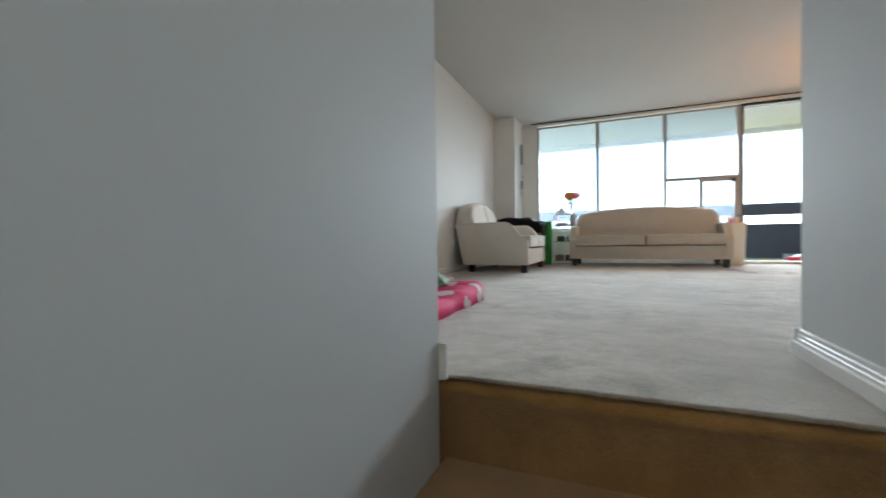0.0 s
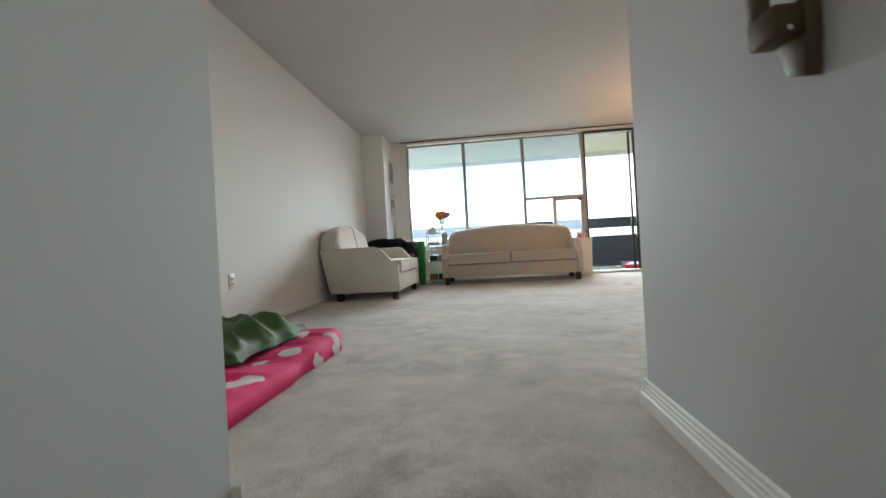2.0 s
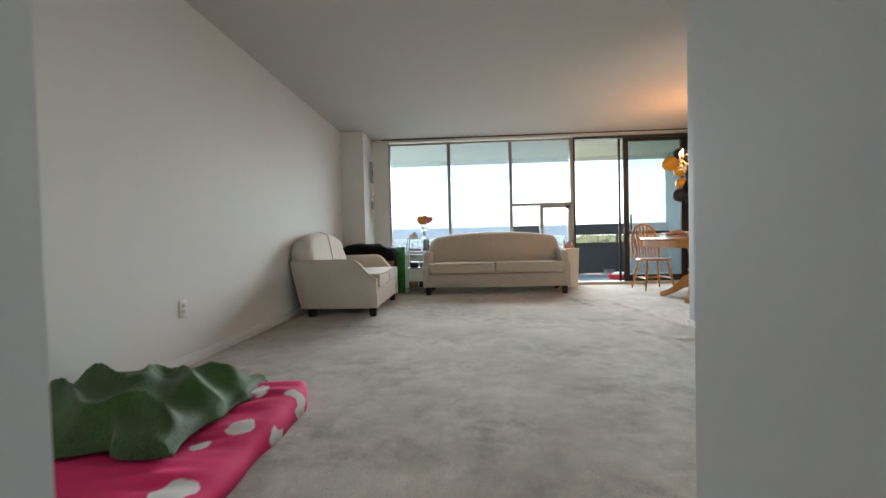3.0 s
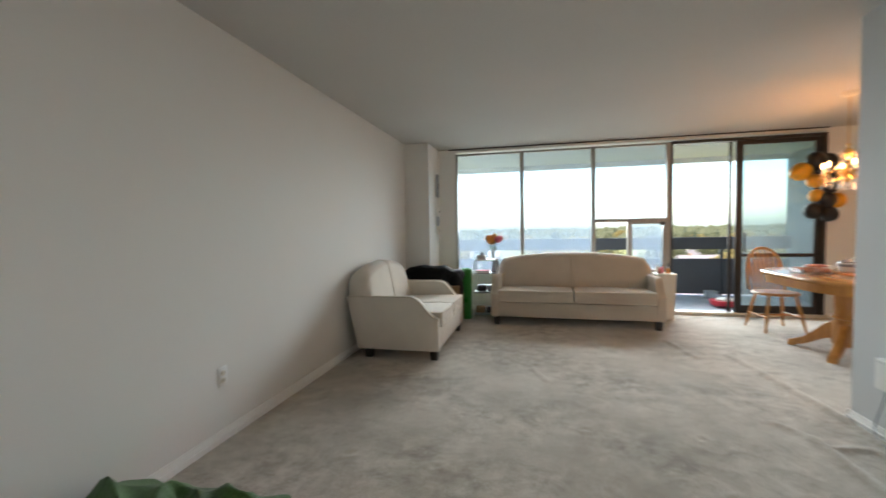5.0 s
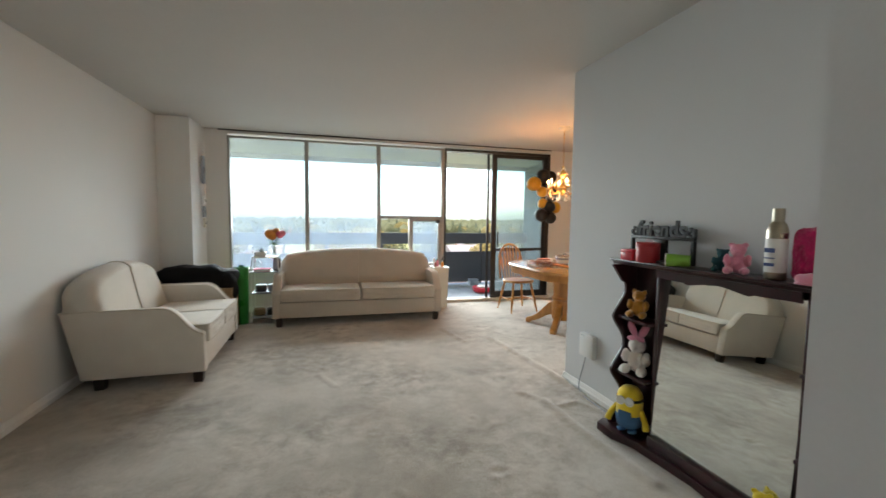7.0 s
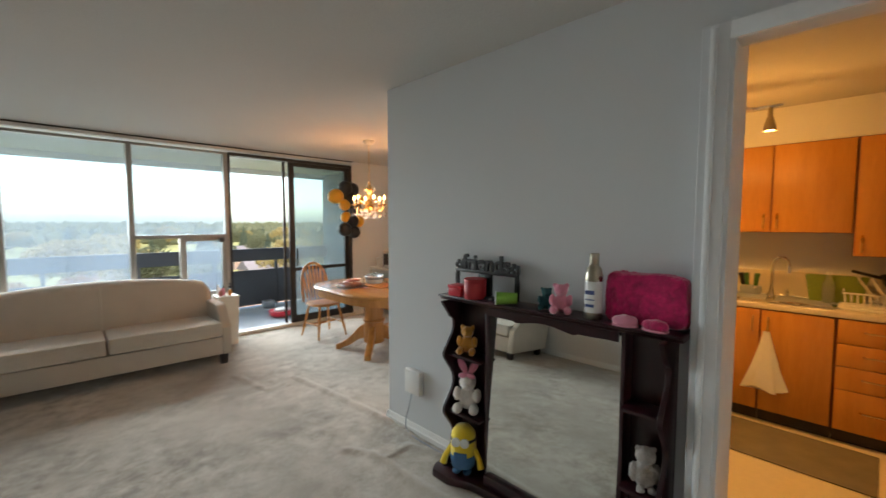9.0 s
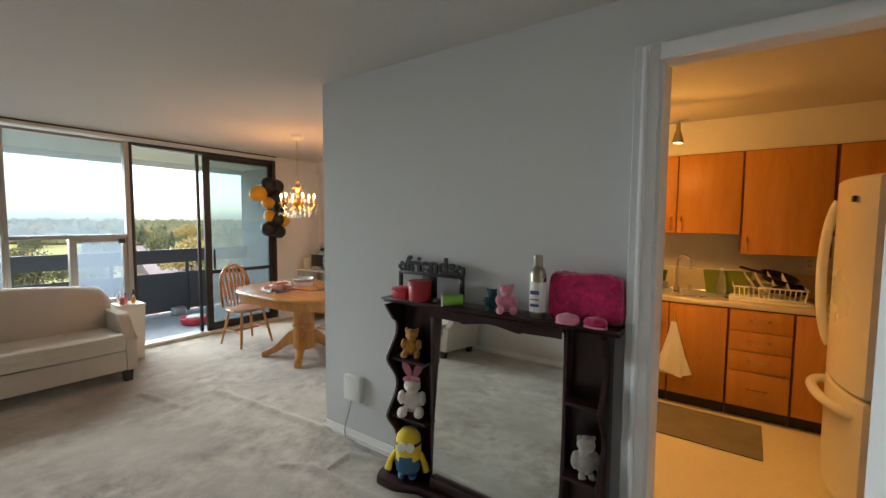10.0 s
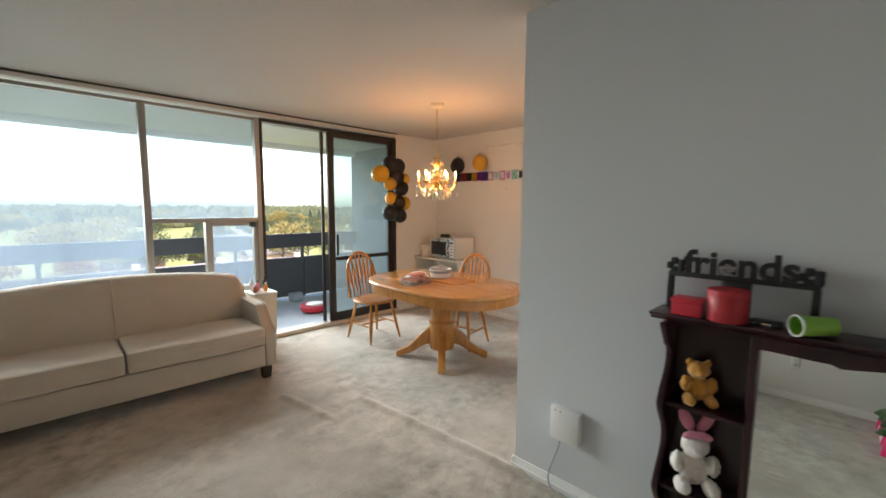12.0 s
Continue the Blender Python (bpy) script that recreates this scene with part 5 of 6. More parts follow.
for (x, y, z), m, r in (((-0.045, -0.01, 0.285), "petal_o", 0.08), ((0.02, 0.03, 0.305), "petal_o", 0.07), ((-0.01, -0.04, 0.25), "petal_o", 0.06), ((0.07, -0.01, 0.275), "petal_p", 0.065), ((0.10, 0.03, 0.29), "petal_p", 0.055)):
    bm = bmesh.new()
    sup((x, y, z), (r * 0.5, r * 0.5, r * 0.5), 1, 1, 14, 10, bm)
    for j in range(34):
        a, h = j * 2.4, 1 - j / 34
        rr_ = r * math.sqrt(max(0.05, 1 - (2 * h - 1) ** 2)) * 0.75
        sup((0, 0, 0), (r * 0.34, r * 0.34, r * 0.07), 1, 1, 8, 4, bm, pose(x + rr_ * 0.75 * math.cos(a), y + rr_ * 0.75 * math.sin(a), z + (h - 0.5) * r * 1.1, 0, 20 + 80 * (1 - h), math.degrees(a)))
    part("bloom", bm, M[m], fv, "orange bloom" if m == "petal_o" else "pink bloom")
tb2 = thing("tissue_box", (-0.625, 6.66, 0.814), "white tissue box on the stand", "tissue box")
part("box_body", box(-0.07, -0.055, 0, 0.06, 0.055, 0.055, 0.006), M["label"], tb2)
bm = sup((0, 0, 0.07), (0.03, 0.02, 0.03), 0.9, 0.9, 14, 8)
for v in bm.verts:
    v.co += Vector((wob(v.co, 30, 0.012), wob(v.co, 35, 0.012), 0))
part("tissue", bm, M["grey_plastic"], tb2)
rb = thing("red_book", (-0.60, 6.63, 0.634), "dark red book lying on the stand", "book")
part("cover", box(-0.10, -0.08, 0, 0.08, 0.08, 0.03, 0.003), M["magenta"], rb)
part("pages", box(-0.095, -0.0815, 0.004, 0.0815, 0.076, 0.026), M["label"], rb, smooth=False)
pf = thing("picture_frame", (-0.45, 6.62, 0.634), "dark picture frame leaning on the stand", "picture frame", rz=-35, rx=-10)
part("frame", box(-0.055, -0.008, 0, 0.055, 0.008, 0.16, 0.004), M["darkwood"], pf)
part("picture", box(-0.042, -0.0105, 0.015, 0.042, -0.0085, 0.145), M["grey_plastic"], pf, smooth=False)
tv = thing("glass_tumbler", (-0.72, 7.20, SILL), "clear glass bottle on the window sill", "bottle")
part("bottle_body", lathe([(0.03, 0), (0.033, 0.01), (0.033, 0.12), (0.014, 0.16), (0.014, 0.19)], 16), M["clear"], tv)
tq = thing("teal_cup", (-0.95, 7.19, SILL), "teal plastic cup on the window sill", "cup")
part("cup_body", lathe([(0.03, 0), (0.04, 0.09), (0.037, 0.09), (0.028, 0.006)], 16), M["teal"], tq)
for z, xs_, m in ((0.374, -0.06, "black_plastic"), (0.374, 0.085, "grey_plastic"), (0.074, 0.07, "black_plastic"), (0.074, -0.08, "card")):
    tt = thing("packet", (-0.57 + xs_, 6.66, z), "small dark packet on the stand's lower shelf" if m != "card" else "small brown packet on the stand's lower shelf", "packet")
    bm = sup((0, 0, 0.045), (0.07, 0.06, 0.045), 0.5, 0.4, 20, 10)
    for v in bm.verts:
        v.co.x += wob(v.co, 14, 0.02)
    part("wrapper", bm, M[m], tt)

# ---- bin beside the sofa ----
wb = thing("white_bin", (1.755, 6.94, 0), "tall white plastic bin beside the sofa", "bin")
part("bin_body", loft([[(sx * s, sy * s2, z) for sx, sy in ((-1, -1), (1, -1), (1, 1), (-1, 1))] for s, s2, z in ((0.095, 0.11, 0), (0.112, 0.13, 0.585))]), M["cream"], wb, smooth=False)
part("rim", box(-0.118, -0.136, 0.586, 0.118, 0.136, 0.606, 0.006), M["cream"], wb)
for k, (x, y, h, m) in enumerate(((-0.07, -0.05, 0.09, "meat"), (-0.02, 0.02, 0.11, "pinkplush"), (0.04, -0.03, 0.085, "petal_o"), (0.07, 0.06, 0.13, "darkwood"), (-0.06, 0.07, 0.12, "white_plastic"))):
    bt = thing("small_bottle", (1.755 + x, 6.94 + y, 0.606), "small coloured cosmetics bottle standing on the bin", "bottle", "bottles on the bin")
    part("bottle_body", lathe([(0.018, 0), (0.02, 0.005), (0.02, h * 0.65), (0.008, h * 0.8)], 14), M[m], bt)
    part("cap", lathe([(0.009, h * 0.8), (0.009, h), (0.004, h + 0.003)], 12), M["black_plastic"] if k % 2 else M["white_plastic"], bt)

# ---- on and in the mantel ----
sg = thing("word_sign", (1.955, 3.035, MZ), "black cut-out wooden word sign standing on the mantel", "sign")
part("base_bar", box(-0.012, -0.225, 0.128, 0.008, 0.225, 0.146, 0.003), M["black_metal"], sg)
for y in (-0.215, 0.0, 0.215):
    part("upright", box(-0.012, y - 0.011 if y else -0.045, 0.0, 0.008, y + 0.011 if y else 0.045, 0.1275, 0.003), M["black_metal"], sg)
fc = bpy.data.curves.new("friends", "FONT")
fc.body, fc.size, fc.extrude, fc.offset, fc.align_x = "friends", 0.125, 0.007, 0.0035, "CENTER"
fo = bpy.data.objects.new("friends", fc)
scene.collection.objects.link(fo)
bpy.context.view_layer.update()
me = bpy.data.meshes.new_from_object(fo.evaluated_get(bpy.context.evaluated_depsgraph_get()))
bpy.data.objects.remove(fo)
me.materials.clear()
me.materials.append(M["black_metal"])
wd = new("lettering", me)
wd.parent = sg
wd.matrix_local = Matrix.Translation((-0.002, 0, 0.147)) @ pose(0, 0, 0, 90, 0, -90)
for s in (-1, 1):
    bm = bmesh.new()
    for k in range(5):
        a = k * 1.26
        sup((0, s * 0.20 + 0.022 * math.cos(a), 0.168 + 0.020 * math.sin(a)), (0.008, 0.014, 0.014), 0.5, 1, 12, 6, bm)
    part("flower_ornament", bm, M["black_metal"], sg)
rx_ = thing("red_box", (1.872, 3.165, MZ), "small red cardboard box on the mantel", "box")
part("box_body", box(-0.04, -0.048, 0, 0.04, 0.048, 0.045, 0.003), M["redplastic"], rx_)
part("lid", box(-0.042, -0.05, 0.0455, 0.042, 0.05, 0.064, 0.003), M["redplastic"], rx_)
rc = thing("red_tin", (1.875, 3.045, MZ), "dark red round tin on the mantel", "tin")
part("tin_body", lathe([(0.06, 0), (0.062, 0.004), (0.062, 0.085), (0.06, 0.088)], 28), M["red"], rc)
part("lid", lathe([(0.0635, 0.0885), (0.0635, 0.108), (0.06, 0.111), (0.01, 0.111)], 28), M["red"], rc)
bk = thing("black_case", (1.90, 2.935, MZ), "small flat black case lying on the mantel", "case")
part("case_body", box(-0.03, -0.045, 0, 0.03, 0.045, 0.016, 0.005), M["black_plastic"], bk)
part("clasp", box(-0.033, -0.012, 0.004, -0.0302, 0.012, 0.012), M["chrome"], bk, smooth=False)
gc = thing("green_cup", (1.85, 2.815, MZ + 0.033), "lime green cup lying on its side on the mantel", "cup", rz=40)
part("cup_body", lathe([(0.028, -0.055), (0.033, 0.05), (0.030, 0.05), (0.026, -0.045)], 22, m=pose(0, 0, 0, -90, 0, 0)), M["lime"], gc)
rim_ = [(0.0322 * math.cos(a), 0.053, 0.0322 * math.sin(a)) for a in [2 * math.pi * i / 24 for i in range(25)]]
part("cup_rim", tube(rim_, 0.003, 8), M["white_plastic"], gc)


def plush(name, place, label, fur, scale, parts_, rz=-62):
    """A seated stuffed toy as one plain mesh, front along -y, turned to face the room."""
    bm = bmesh.new()
    for c, r in parts_:
        sub = sup((c[0] * scale, c[1] * scale, c[2] * scale), (r[0] * scale, r[1] * scale, r[2] * scale), 1, 1, 36, 24)
        mid_ = Vector(c) * scale
        for v in sub.verts:
            v.co += (v.co - mid_).normalized() * (wob(v.co, 60, 0.004) + wob(v.co, 170, 0.004))
        merge(bm, sub)
    ob = part(name, bm, fur, sharp=80)
    rm = ob.modifiers.new("one_skin", "REMESH")
    rm.mode, rm.voxel_size, rm.use_smooth_shade = "VOXEL", 0.0045, True
    ob.matrix_world = pose(*place, 0, 0, rz)
    return tagged(ob, label, "soft toy")


bear = [((0, 0, 0.35), (0.26, 0.22, 0.34)), ((0, -0.03, 0.82), (0.24, 0.22, 0.22)), ((0, -0.23, 0.78), (0.10, 0.09, 0.08)), ((-0.20, 0, 1.0), (0.09, 0.06, 0.09)), ((0.20, 0, 1.0), (0.09, 0.06, 0.09)),
        ((-0.30, -0.10, 0.48), (0.11, 0.14, 0.20)), ((0.30, -0.10, 0.48), (0.11, 0.14, 0.20)), ((-0.24, -0.28, 0.13), (0.14, 0.24, 0.13)), ((0.24, -0.28, 0.13), (0.14, 0.24, 0.13))]
plush("teddy_bear", (1.905, 3.125, 0.737), "small orange plush bear sitting on a mantel shelf", M["orangeplush"], 0.15, bear)
plush("plush_rabbit", (1.905, 3.12, 0.402), "white plush rabbit sitting on a mantel shelf", M["whiteplush"], 0.20, bear[:3] + bear[5:])
ears = bmesh.new()
for s in (-1, 1):
    sup((0, 0, 0), (0.022, 0.010, 0.05), 1, 1, 14, 10, ears, pose(s * 0.032, 0.0, 0.255, 0, s * 28, 0))
for s in (-1, 1):
    sup((0, 0, 0), (0.03, 0.012, 0.016), 1, 1, 14, 8, ears, pose(s * 0.022, -0.03, 0.212, 0, s * 15, 0))
eo = part("toy_bow", ears, M["pinkplush"], sharp=80)
eo.matrix_world = pose(1.905, 3.12, 0.402, 0, 0, -62)
tagged(eo, "pink felt bow with ears on the plush rabbit", "bow")
# plain yellow capsule toy with a blue lower half
bm = lathe([(0.03, 0.02), (0.078, 0.05), (0.086, 0.12), (0.086, 0.22), (0.078, 0.27), (0.05, 0.305), (0.01, 0.315)], 24)
for s in (-1, 1):
    tube([(s * 0.08, -0.01, 0.16), (s * 0.115, -0.03, 0.10), (s * 0.13, -0.04, 0.05)], 0.018, 8, bm, 0.024)
ob = part("capsule_toy", bm, M["yellowplush"], sharp=80)
ob.matrix_world = pose(1.862, 3.115, 0.0565, 0, 0, -62) @ Matrix.Scale(0.86, 4)
tagged(ob, "yellow capsule-shaped soft toy in blue trousers on the mantel base", "soft toy")
bm = lathe([(0.03, 0.015), (0.081, 0.045), (0.0895, 0.10), (0.0895, 0.125), (0.0865, 0.126)], 24)
for s in (-1, 1):
    sup((s * 0.035, -0.03, 0.012), (0.03, 0.045, 0.014), 1, 1, 14, 8, bm)
box(-0.045, -0.092, 0.10, 0.045, -0.078, 0.16, 0.006, bm=bm)
ob = part("toy_trousers", bm, M["denim"], sharp=80)
ob.matrix_world = pose(1.862, 3.115, 0.0565, 0, 0, -62) @ Matrix.Scale(0.86, 4)
tagged(ob, "blue felt trousers on the yellow soft toy", "toy clothes")
bm = lathe([(0.0875, 0.222), (0.089, 0.224), (0.089, 0.238), (0.0875, 0.24)], 24)
ob = part("toy_strap", bm, M["black_plastic"])
ob.matrix_world = pose(1.862, 3.115, 0.0565, 0, 0, -62) @ Matrix.Scale(0.86, 4)
tagged(ob, "thin black strap round the yellow toy", "strap")
bm = bmesh.new()
for s in (-1, 1):
    lathe([(0.028, 0), (0.030, 0.004), (0.030, 0.014), (0.022, 0.016), (0.018, 0.012)], 18, bm, pose(s * 0.029, -0.080, 0.231, 90, 0, 0))
ob = part("toy_lenses", bm, M["white_plastic"])
ob.matrix_world = pose(1.862, 3.115, 0.0565, 0, 0, -62) @ Matrix.Scale(0.86, 4)
tagged(ob, "round pale lenses on the yellow toy's strap", "lenses")
pg = plush("pink_toy", (1.875, 2.52, MZ + 0.002), "pink plush toy sitting on the mantel", M["pinkplush"], 0.128, bear)
tl_ = plush("teal_toy", (1.89, 2.605, MZ + 0.002), "small teal plush toy beside the pink one", M["teal"], 0.10, bear)
bo = thing("steel_bottle", (1.878, 2.365, MZ), "tall silver aerosol bottle with a printed label on the mantel", "bottle")
part("bottle_body", lathe([(0.034, 0), (0.037, 0.005), (0.037, 0.195), (0.030, 0.222), (0.020, 0.236)], 24), M["champagne"], bo)
part("cap", lathe([(0.0205, 0.2365), (0.021, 0.285), (0.018, 0.288)], 20), M["champagne"], bo)
part("label_sleeve", lathe([(0.0372, 0.03), (0.0376, 0.031), (0.0376, 0.165), (0.0372, 0.166)], 24), M["label"], bo)
for z0, z1 in ((0.055, 0.068), (0.085, 0.090), (0.11, 0.128)):
    part("print_bar", box(-0.0392, -0.02, z0, -0.0372, 0.02, z1), M["labelblue"], bo, smooth=False)
pw = thing("magenta_cushion", (1.93, 2.165, MZ), "magenta fleece cushion leaning on the wall over the mantel", "cushion")
bm = sup((0, 0, 0.105), (0.042, 0.158, 0.107), 0.22, 0.3, 110, 44)
for v in bm.verts:
    v.co += Vector((wob(v.co, 8, 0.012), wob(v.co, 7, 0.012), wob(v.co + Vector((1, 1, 0)), 9, 0.018)))
    v.co += v.co.normalized() * (wob(v.co, 70, 0.006) + wob(v.co, 150, 0.003))
    v.co.z = max(0.001, v.co.z)
part("cushion_body", bm, M["magenta"], pw, sharp=80)
for y in (2.215, 2.10):
    sl_ = thing("pink_slipper", (1.845, y, MZ), "small fluffy pink slipper on the mantel", "slipper", "pink slippers", rz=10 if y > 2.15 else -12)
    bm = sup((0, 0, 0.020), (0.032, 0.050, 0.024), 0.8, 0.9, 22, 10)
    for v in bm.verts:
        v.co.z = max(0.001, v.co.z + wob(v.co, 40, 0.006))
    part("upper", bm, M["pinkplush"] if y > 2.15 else M["magenta"], sl_, sharp=80)
    part("sole", sup((0, 0, 0.004), (0.033, 0.052, 0.004), 0.4, 0.8, 22, 6), M["pinkplush"], sl_)
plush("grey_toy", (1.895, 2.135, 0.402), "grey and white plush owl sitting on a mantel shelf", M["greyplush"], 0.150, [((0, 0, 0.4), (0.30, 0.24, 0.40)), ((0, -0.02, 0.92), (0.26, 0.22, 0.24)), ((-0.2, 0, 1.1), (0.08, 0.05, 0.08)), ((0.2, 0, 1.1), (0.08, 0.05, 0.08)), ((-0.30, 0, 0.4), (0.12, 0.14, 0.28)), ((0.30, 0, 0.4), (0.12, 0.14, 0.28)), ((-0.14, -0.22, 0.06), (0.11, 0.16, 0.07)), ((0.14, -0.22, 0.06), (0.11, 0.16, 0.07))])
plush("yellow_toy", (1.845, 2.33, 0.057), "small yellow plush toy at the foot of the mirror", M["yellowplush"], 0.13, bear)

# ---- kitchen ----
KX, KB = 3.96, WE
CT = 0.90


def fronts(th, x, y0, y1, z0, z1, handle=None, hz=None, hy=None):
    """A slab door or drawer front with a thin dark edge and a bar pull."""
    d = part("door" if z1 - z0 > 0.3 else "drawer_front", box(x - 0.019, y0 + 0.0025, z0 + 0.0025, x, y1 - 0.0025, z1 - 0.0025, 0.003), M["cab"], th)
    if handle == "v":
        part("handle", tube([(x - 0.02, hy, hz), (x - 0.042, hy, hz + 0.012), (x - 0.042, hy, hz + 0.10), (x - 0.02, hy, hz + 0.112)], 0.006, 8), M["brass"], d)
    elif handle == "h":
        part("handle", tube([(x - 0.02, hy - 0.06, hz), (x - 0.042, hy - 0.05, hz), (x - 0.042, hy + 0.05, hz), (x - 0.02, hy + 0.06, hz)], 0.006, 8), M["brass"], d)
    return d


def base_unit(y0, y1, kind):
    th = thing("base_cabinet", (0, 0, 0), {"d": "orange oak base cabinet with a slab door", "w": "orange oak base cabinet with four drawers"}[kind], "cabinet", "kitchen base cabinets")
    part("body", box(KX + 0.001, y0 + 0.001, 0.0955, KB - 0.003, y1 - 0.001, 0.858), M["cabgap"], th, smooth=False)
    part("toe_kick", box(KX + 0.05, y0 + 0.001, 0.0, KB - 0.003, y1 - 0.001, 0.095), M["darkwood"], th, smooth=False)
    if kind == "d":
        return th
    zz = [0.10, 0.378, 0.535, 0.688, 0.853]
    for a, b in zip(zz, zz[1:]):
        fronts(th, KX, y0 + 0.006, y1 - 0.006, a, b, "h", (a + b) / 2 + 0.01, (y0 + y1) / 2)
    return th


c = base_unit(2.043, 2.60, "d")
fronts(c, KX, 2.045, 2.59, 0.10, 0.853, "v", 0.69, 2.085)
c = base_unit(1.636, 2.042, "d")
fronts(c, KX, 1.642, 2.038, 0.10, 0.853, "v", 0.69, 1.995)
base_unit(1.242, 1.635, "w")
c = base_unit(0.72, 1.241, "d")
fronts(c, KX, 0.73, 1.236, 0.10, 0.853, "v", 0.69, 0.78)
c = base_unit(2.601, 3.3, "d")
fronts(c, KX, 2.61, 3.29, 0.10, 0.853, "v", 0.69, 3.24)
setting(part("worktop", box(KX - 0.025, 0.70, 0.86, KB - 0.003, 3.32, CT, 0.006), M["counter"]), "cream laminate kitchen worktop", "worktop")
setting(part("backsplash", box(KB - 0.016, 0.70, CT + 0.001, KB - 0.003, 3.32, CT + 0.20, 0.003), M["backsplash"]), "cream laminate upstand", "backsplash")


def wall_unit(y0, y1, z0, doors):
    th = thing("wall_cabinet", (0, 0, 0), "orange oak wall cabinet with slab doors", "cabinet", "kitchen wall cabinets")
    part("body", box(4.181, y0 + 0.001, z0, KB - 0.003, y1 - 0.001, 2.083), M["cabgap"], th, smooth=False)
    for a, b, hy in doors:
        fronts(th, 4.18, a, b, z0 + 0.002, 2.08, "v", z0 + 0.03, hy)
    return th


wall_unit(1.585, 2.50, 1.42, ((1.59, 2.035, 2.00), (2.04, 2.495, 2.08)))
wall_unit(1.04, 1.584, 1.262, ((1.05, 1.578, 1.54),))
wall_unit(0.50, 1.039, 1.42, ((0.51, 1.03, 0.56),))
wall_unit(2.501, 3.3, 1.42, ((2.51, 2.90, 2.86), (2.905, 3.29, 2.95)))
wall("kitchen_soffit", (4.183, 0.403, 2.085, KB - 0.003, 3.876, 2.359), label="cream plaster soffit over the wall cabinets")
# sink and tap
sk = thing("sink", (4.22, 2.0, CT), "double stainless steel sink set in the worktop", "sink")
part("rim", box(-0.23, -0.36, 0.001, 0.23, 0.40, 0.008, 0.003), M["steel"], sk)
for y in (-0.17, 0.20):
    bm = loft([[(sx * a, y + sy * b, z) for sx, sy in ((-1, -1), (1, -1), (1, 1), (-1, 1))] for a, b, z in ((0.185, 0.16, 0.0085), (0.18, 0.155, 0.0088))])
    part("bowl", bm, M["grey_plastic"], sk, smooth=False)
    part("bowl_rim", tube([(-0.185, y - 0.16, 0.010), (0.185, y - 0.16, 0.010), (0.185, y + 0.16, 0.010), (-0.185, y + 0.16, 0.010), (-0.185, y - 0.16, 0.010)], 0.006, 6), M["steel"], sk)
fa = thing("kitchen_tap", (4.34, 2.03, CT + 0.008), "chrome gooseneck kitchen tap", "tap")
part("base", lathe([(0.03, 0), (0.03, 0.01), (0.016, 0.03), (0.014, 0.06)], 16), M["chrome"], fa)
part("spout", tube([(0, 0, 0.05), (0, 0, 0.24)] + [(-0.0 - 0.045 * (1 - math.cos(t)), -0.055 * (1 - math.cos(t)), 0.24 + 0.075 * math.sin(t)) for t in [math.pi * i / 9 for i in range(1, 10)]] + [(-0.09, -0.11, 0.20)], 0.011, 10), M["chrome"], fa)
for y in (-0.10, 0.10):
    part("lever", tube([(0, y, 0.0), (0, y, 0.045), (-0.05, y, 0.06)], 0.009, 8), M["chrome"], fa)
# dish rack with dishes
dk = thing("dish_rack", (4.235, 1.39, CT), "white wire dish rack on the worktop", "dish rack")
part("drip_tray", box(-0.19, -0.25, 0.001, 0.19, 0.25, 0.018, 0.006), M["white_plastic"], dk)
for z in (0.03, 0.115):
    q, w = (0.165, 0.215) if z < 0.1 else (0.172, 0.226)
    part("rim_wire", tube([(-q, -w, z), (q, -w, z), (q, w, z), (-q, w, z), (-q, -w, z)], 0.006, 6), M["white_plastic"], dk)
for k in range(15):
    y = -0.21 + 0.03 * k
    for s in (-1, 1):
        part("wire", tube([(s * 0.165, y, 0.03), (s * 0.172, y * 1.04, 0.115)], 0.0045, 5), M["white_plastic"], dk)
for k, (y, r, m) in enumerate(((-0.10, 0.09, "white_plastic"), (-0.02, 0.10, "cream"), (0.06, 0.10, "white_plastic"), (0.12, 0.11, "cream"))):
    pl = thing("plate", (4.235 + 0.01 * k, 1.39 + y, CT + 0.135), "pale dinner plate leaning in the dish rack", "plate", "plates in the rack", rx=68 - 4 * k)
    part("plate_body", lathe([(0.05, 0), (r * 0.7, 0.004), (r, 0.016), (r, 0.019), (r * 0.68, 0.008)], 24), M[m], pl)
bp_ = thing("black_pan", (4.27, 1.33, CT + 0.155), "black frying pan piled on the dish rack", "pan", rx=14, ry=-12)
part("pan_body", lathe([(0.10, 0), (0.125, 0.04), (0.128, 0.045), (0.12, 0.045), (0.095, 0.008)], 26), M["black_plastic"], bp_)
part("pan_handle", tube([(-0.02, 0.12, 0.04), (-0.06, 0.27, 0.055)], 0.011, 8), M["black_plastic"], bp_)
for k, (x, y, z, r) in enumerate(((4.20, 1.24, 0.125, 0.055), (4.28, 1.20, 0.13, 0.06), (4.17, 1.33, 0.13, 0.05))):
    pn = thing("dark_bowl", (x, y, CT + z), "dark bowl upturned on the dish rack", "bowl", "bowls on the rack", ry=150 + 20 * k)
    part("bowl_body", lathe([(0.02, 0), (r * 0.8, 0.02), (r, 0.06), (r * 0.96, 0.06), (r * 0.7, 0.022)], 18), M["black_plastic"], pn)
gb = thing("green_crate", (4.36, 1.66, CT), "green plastic basket behind the dish rack", "basket")
part("basket_body", loft([[(sx * a, sy * b, z) for sx, sy in ((-1, -1), (1, -1), (1, 1), (-1, 1))] for a, b, z in ((0.05, 0.14, 0), (0.055, 0.17, 0.20), (0.05, 0.164, 0.20), (0.045, 0.135, 0.01))]), M["olive"], gb, smooth=False)
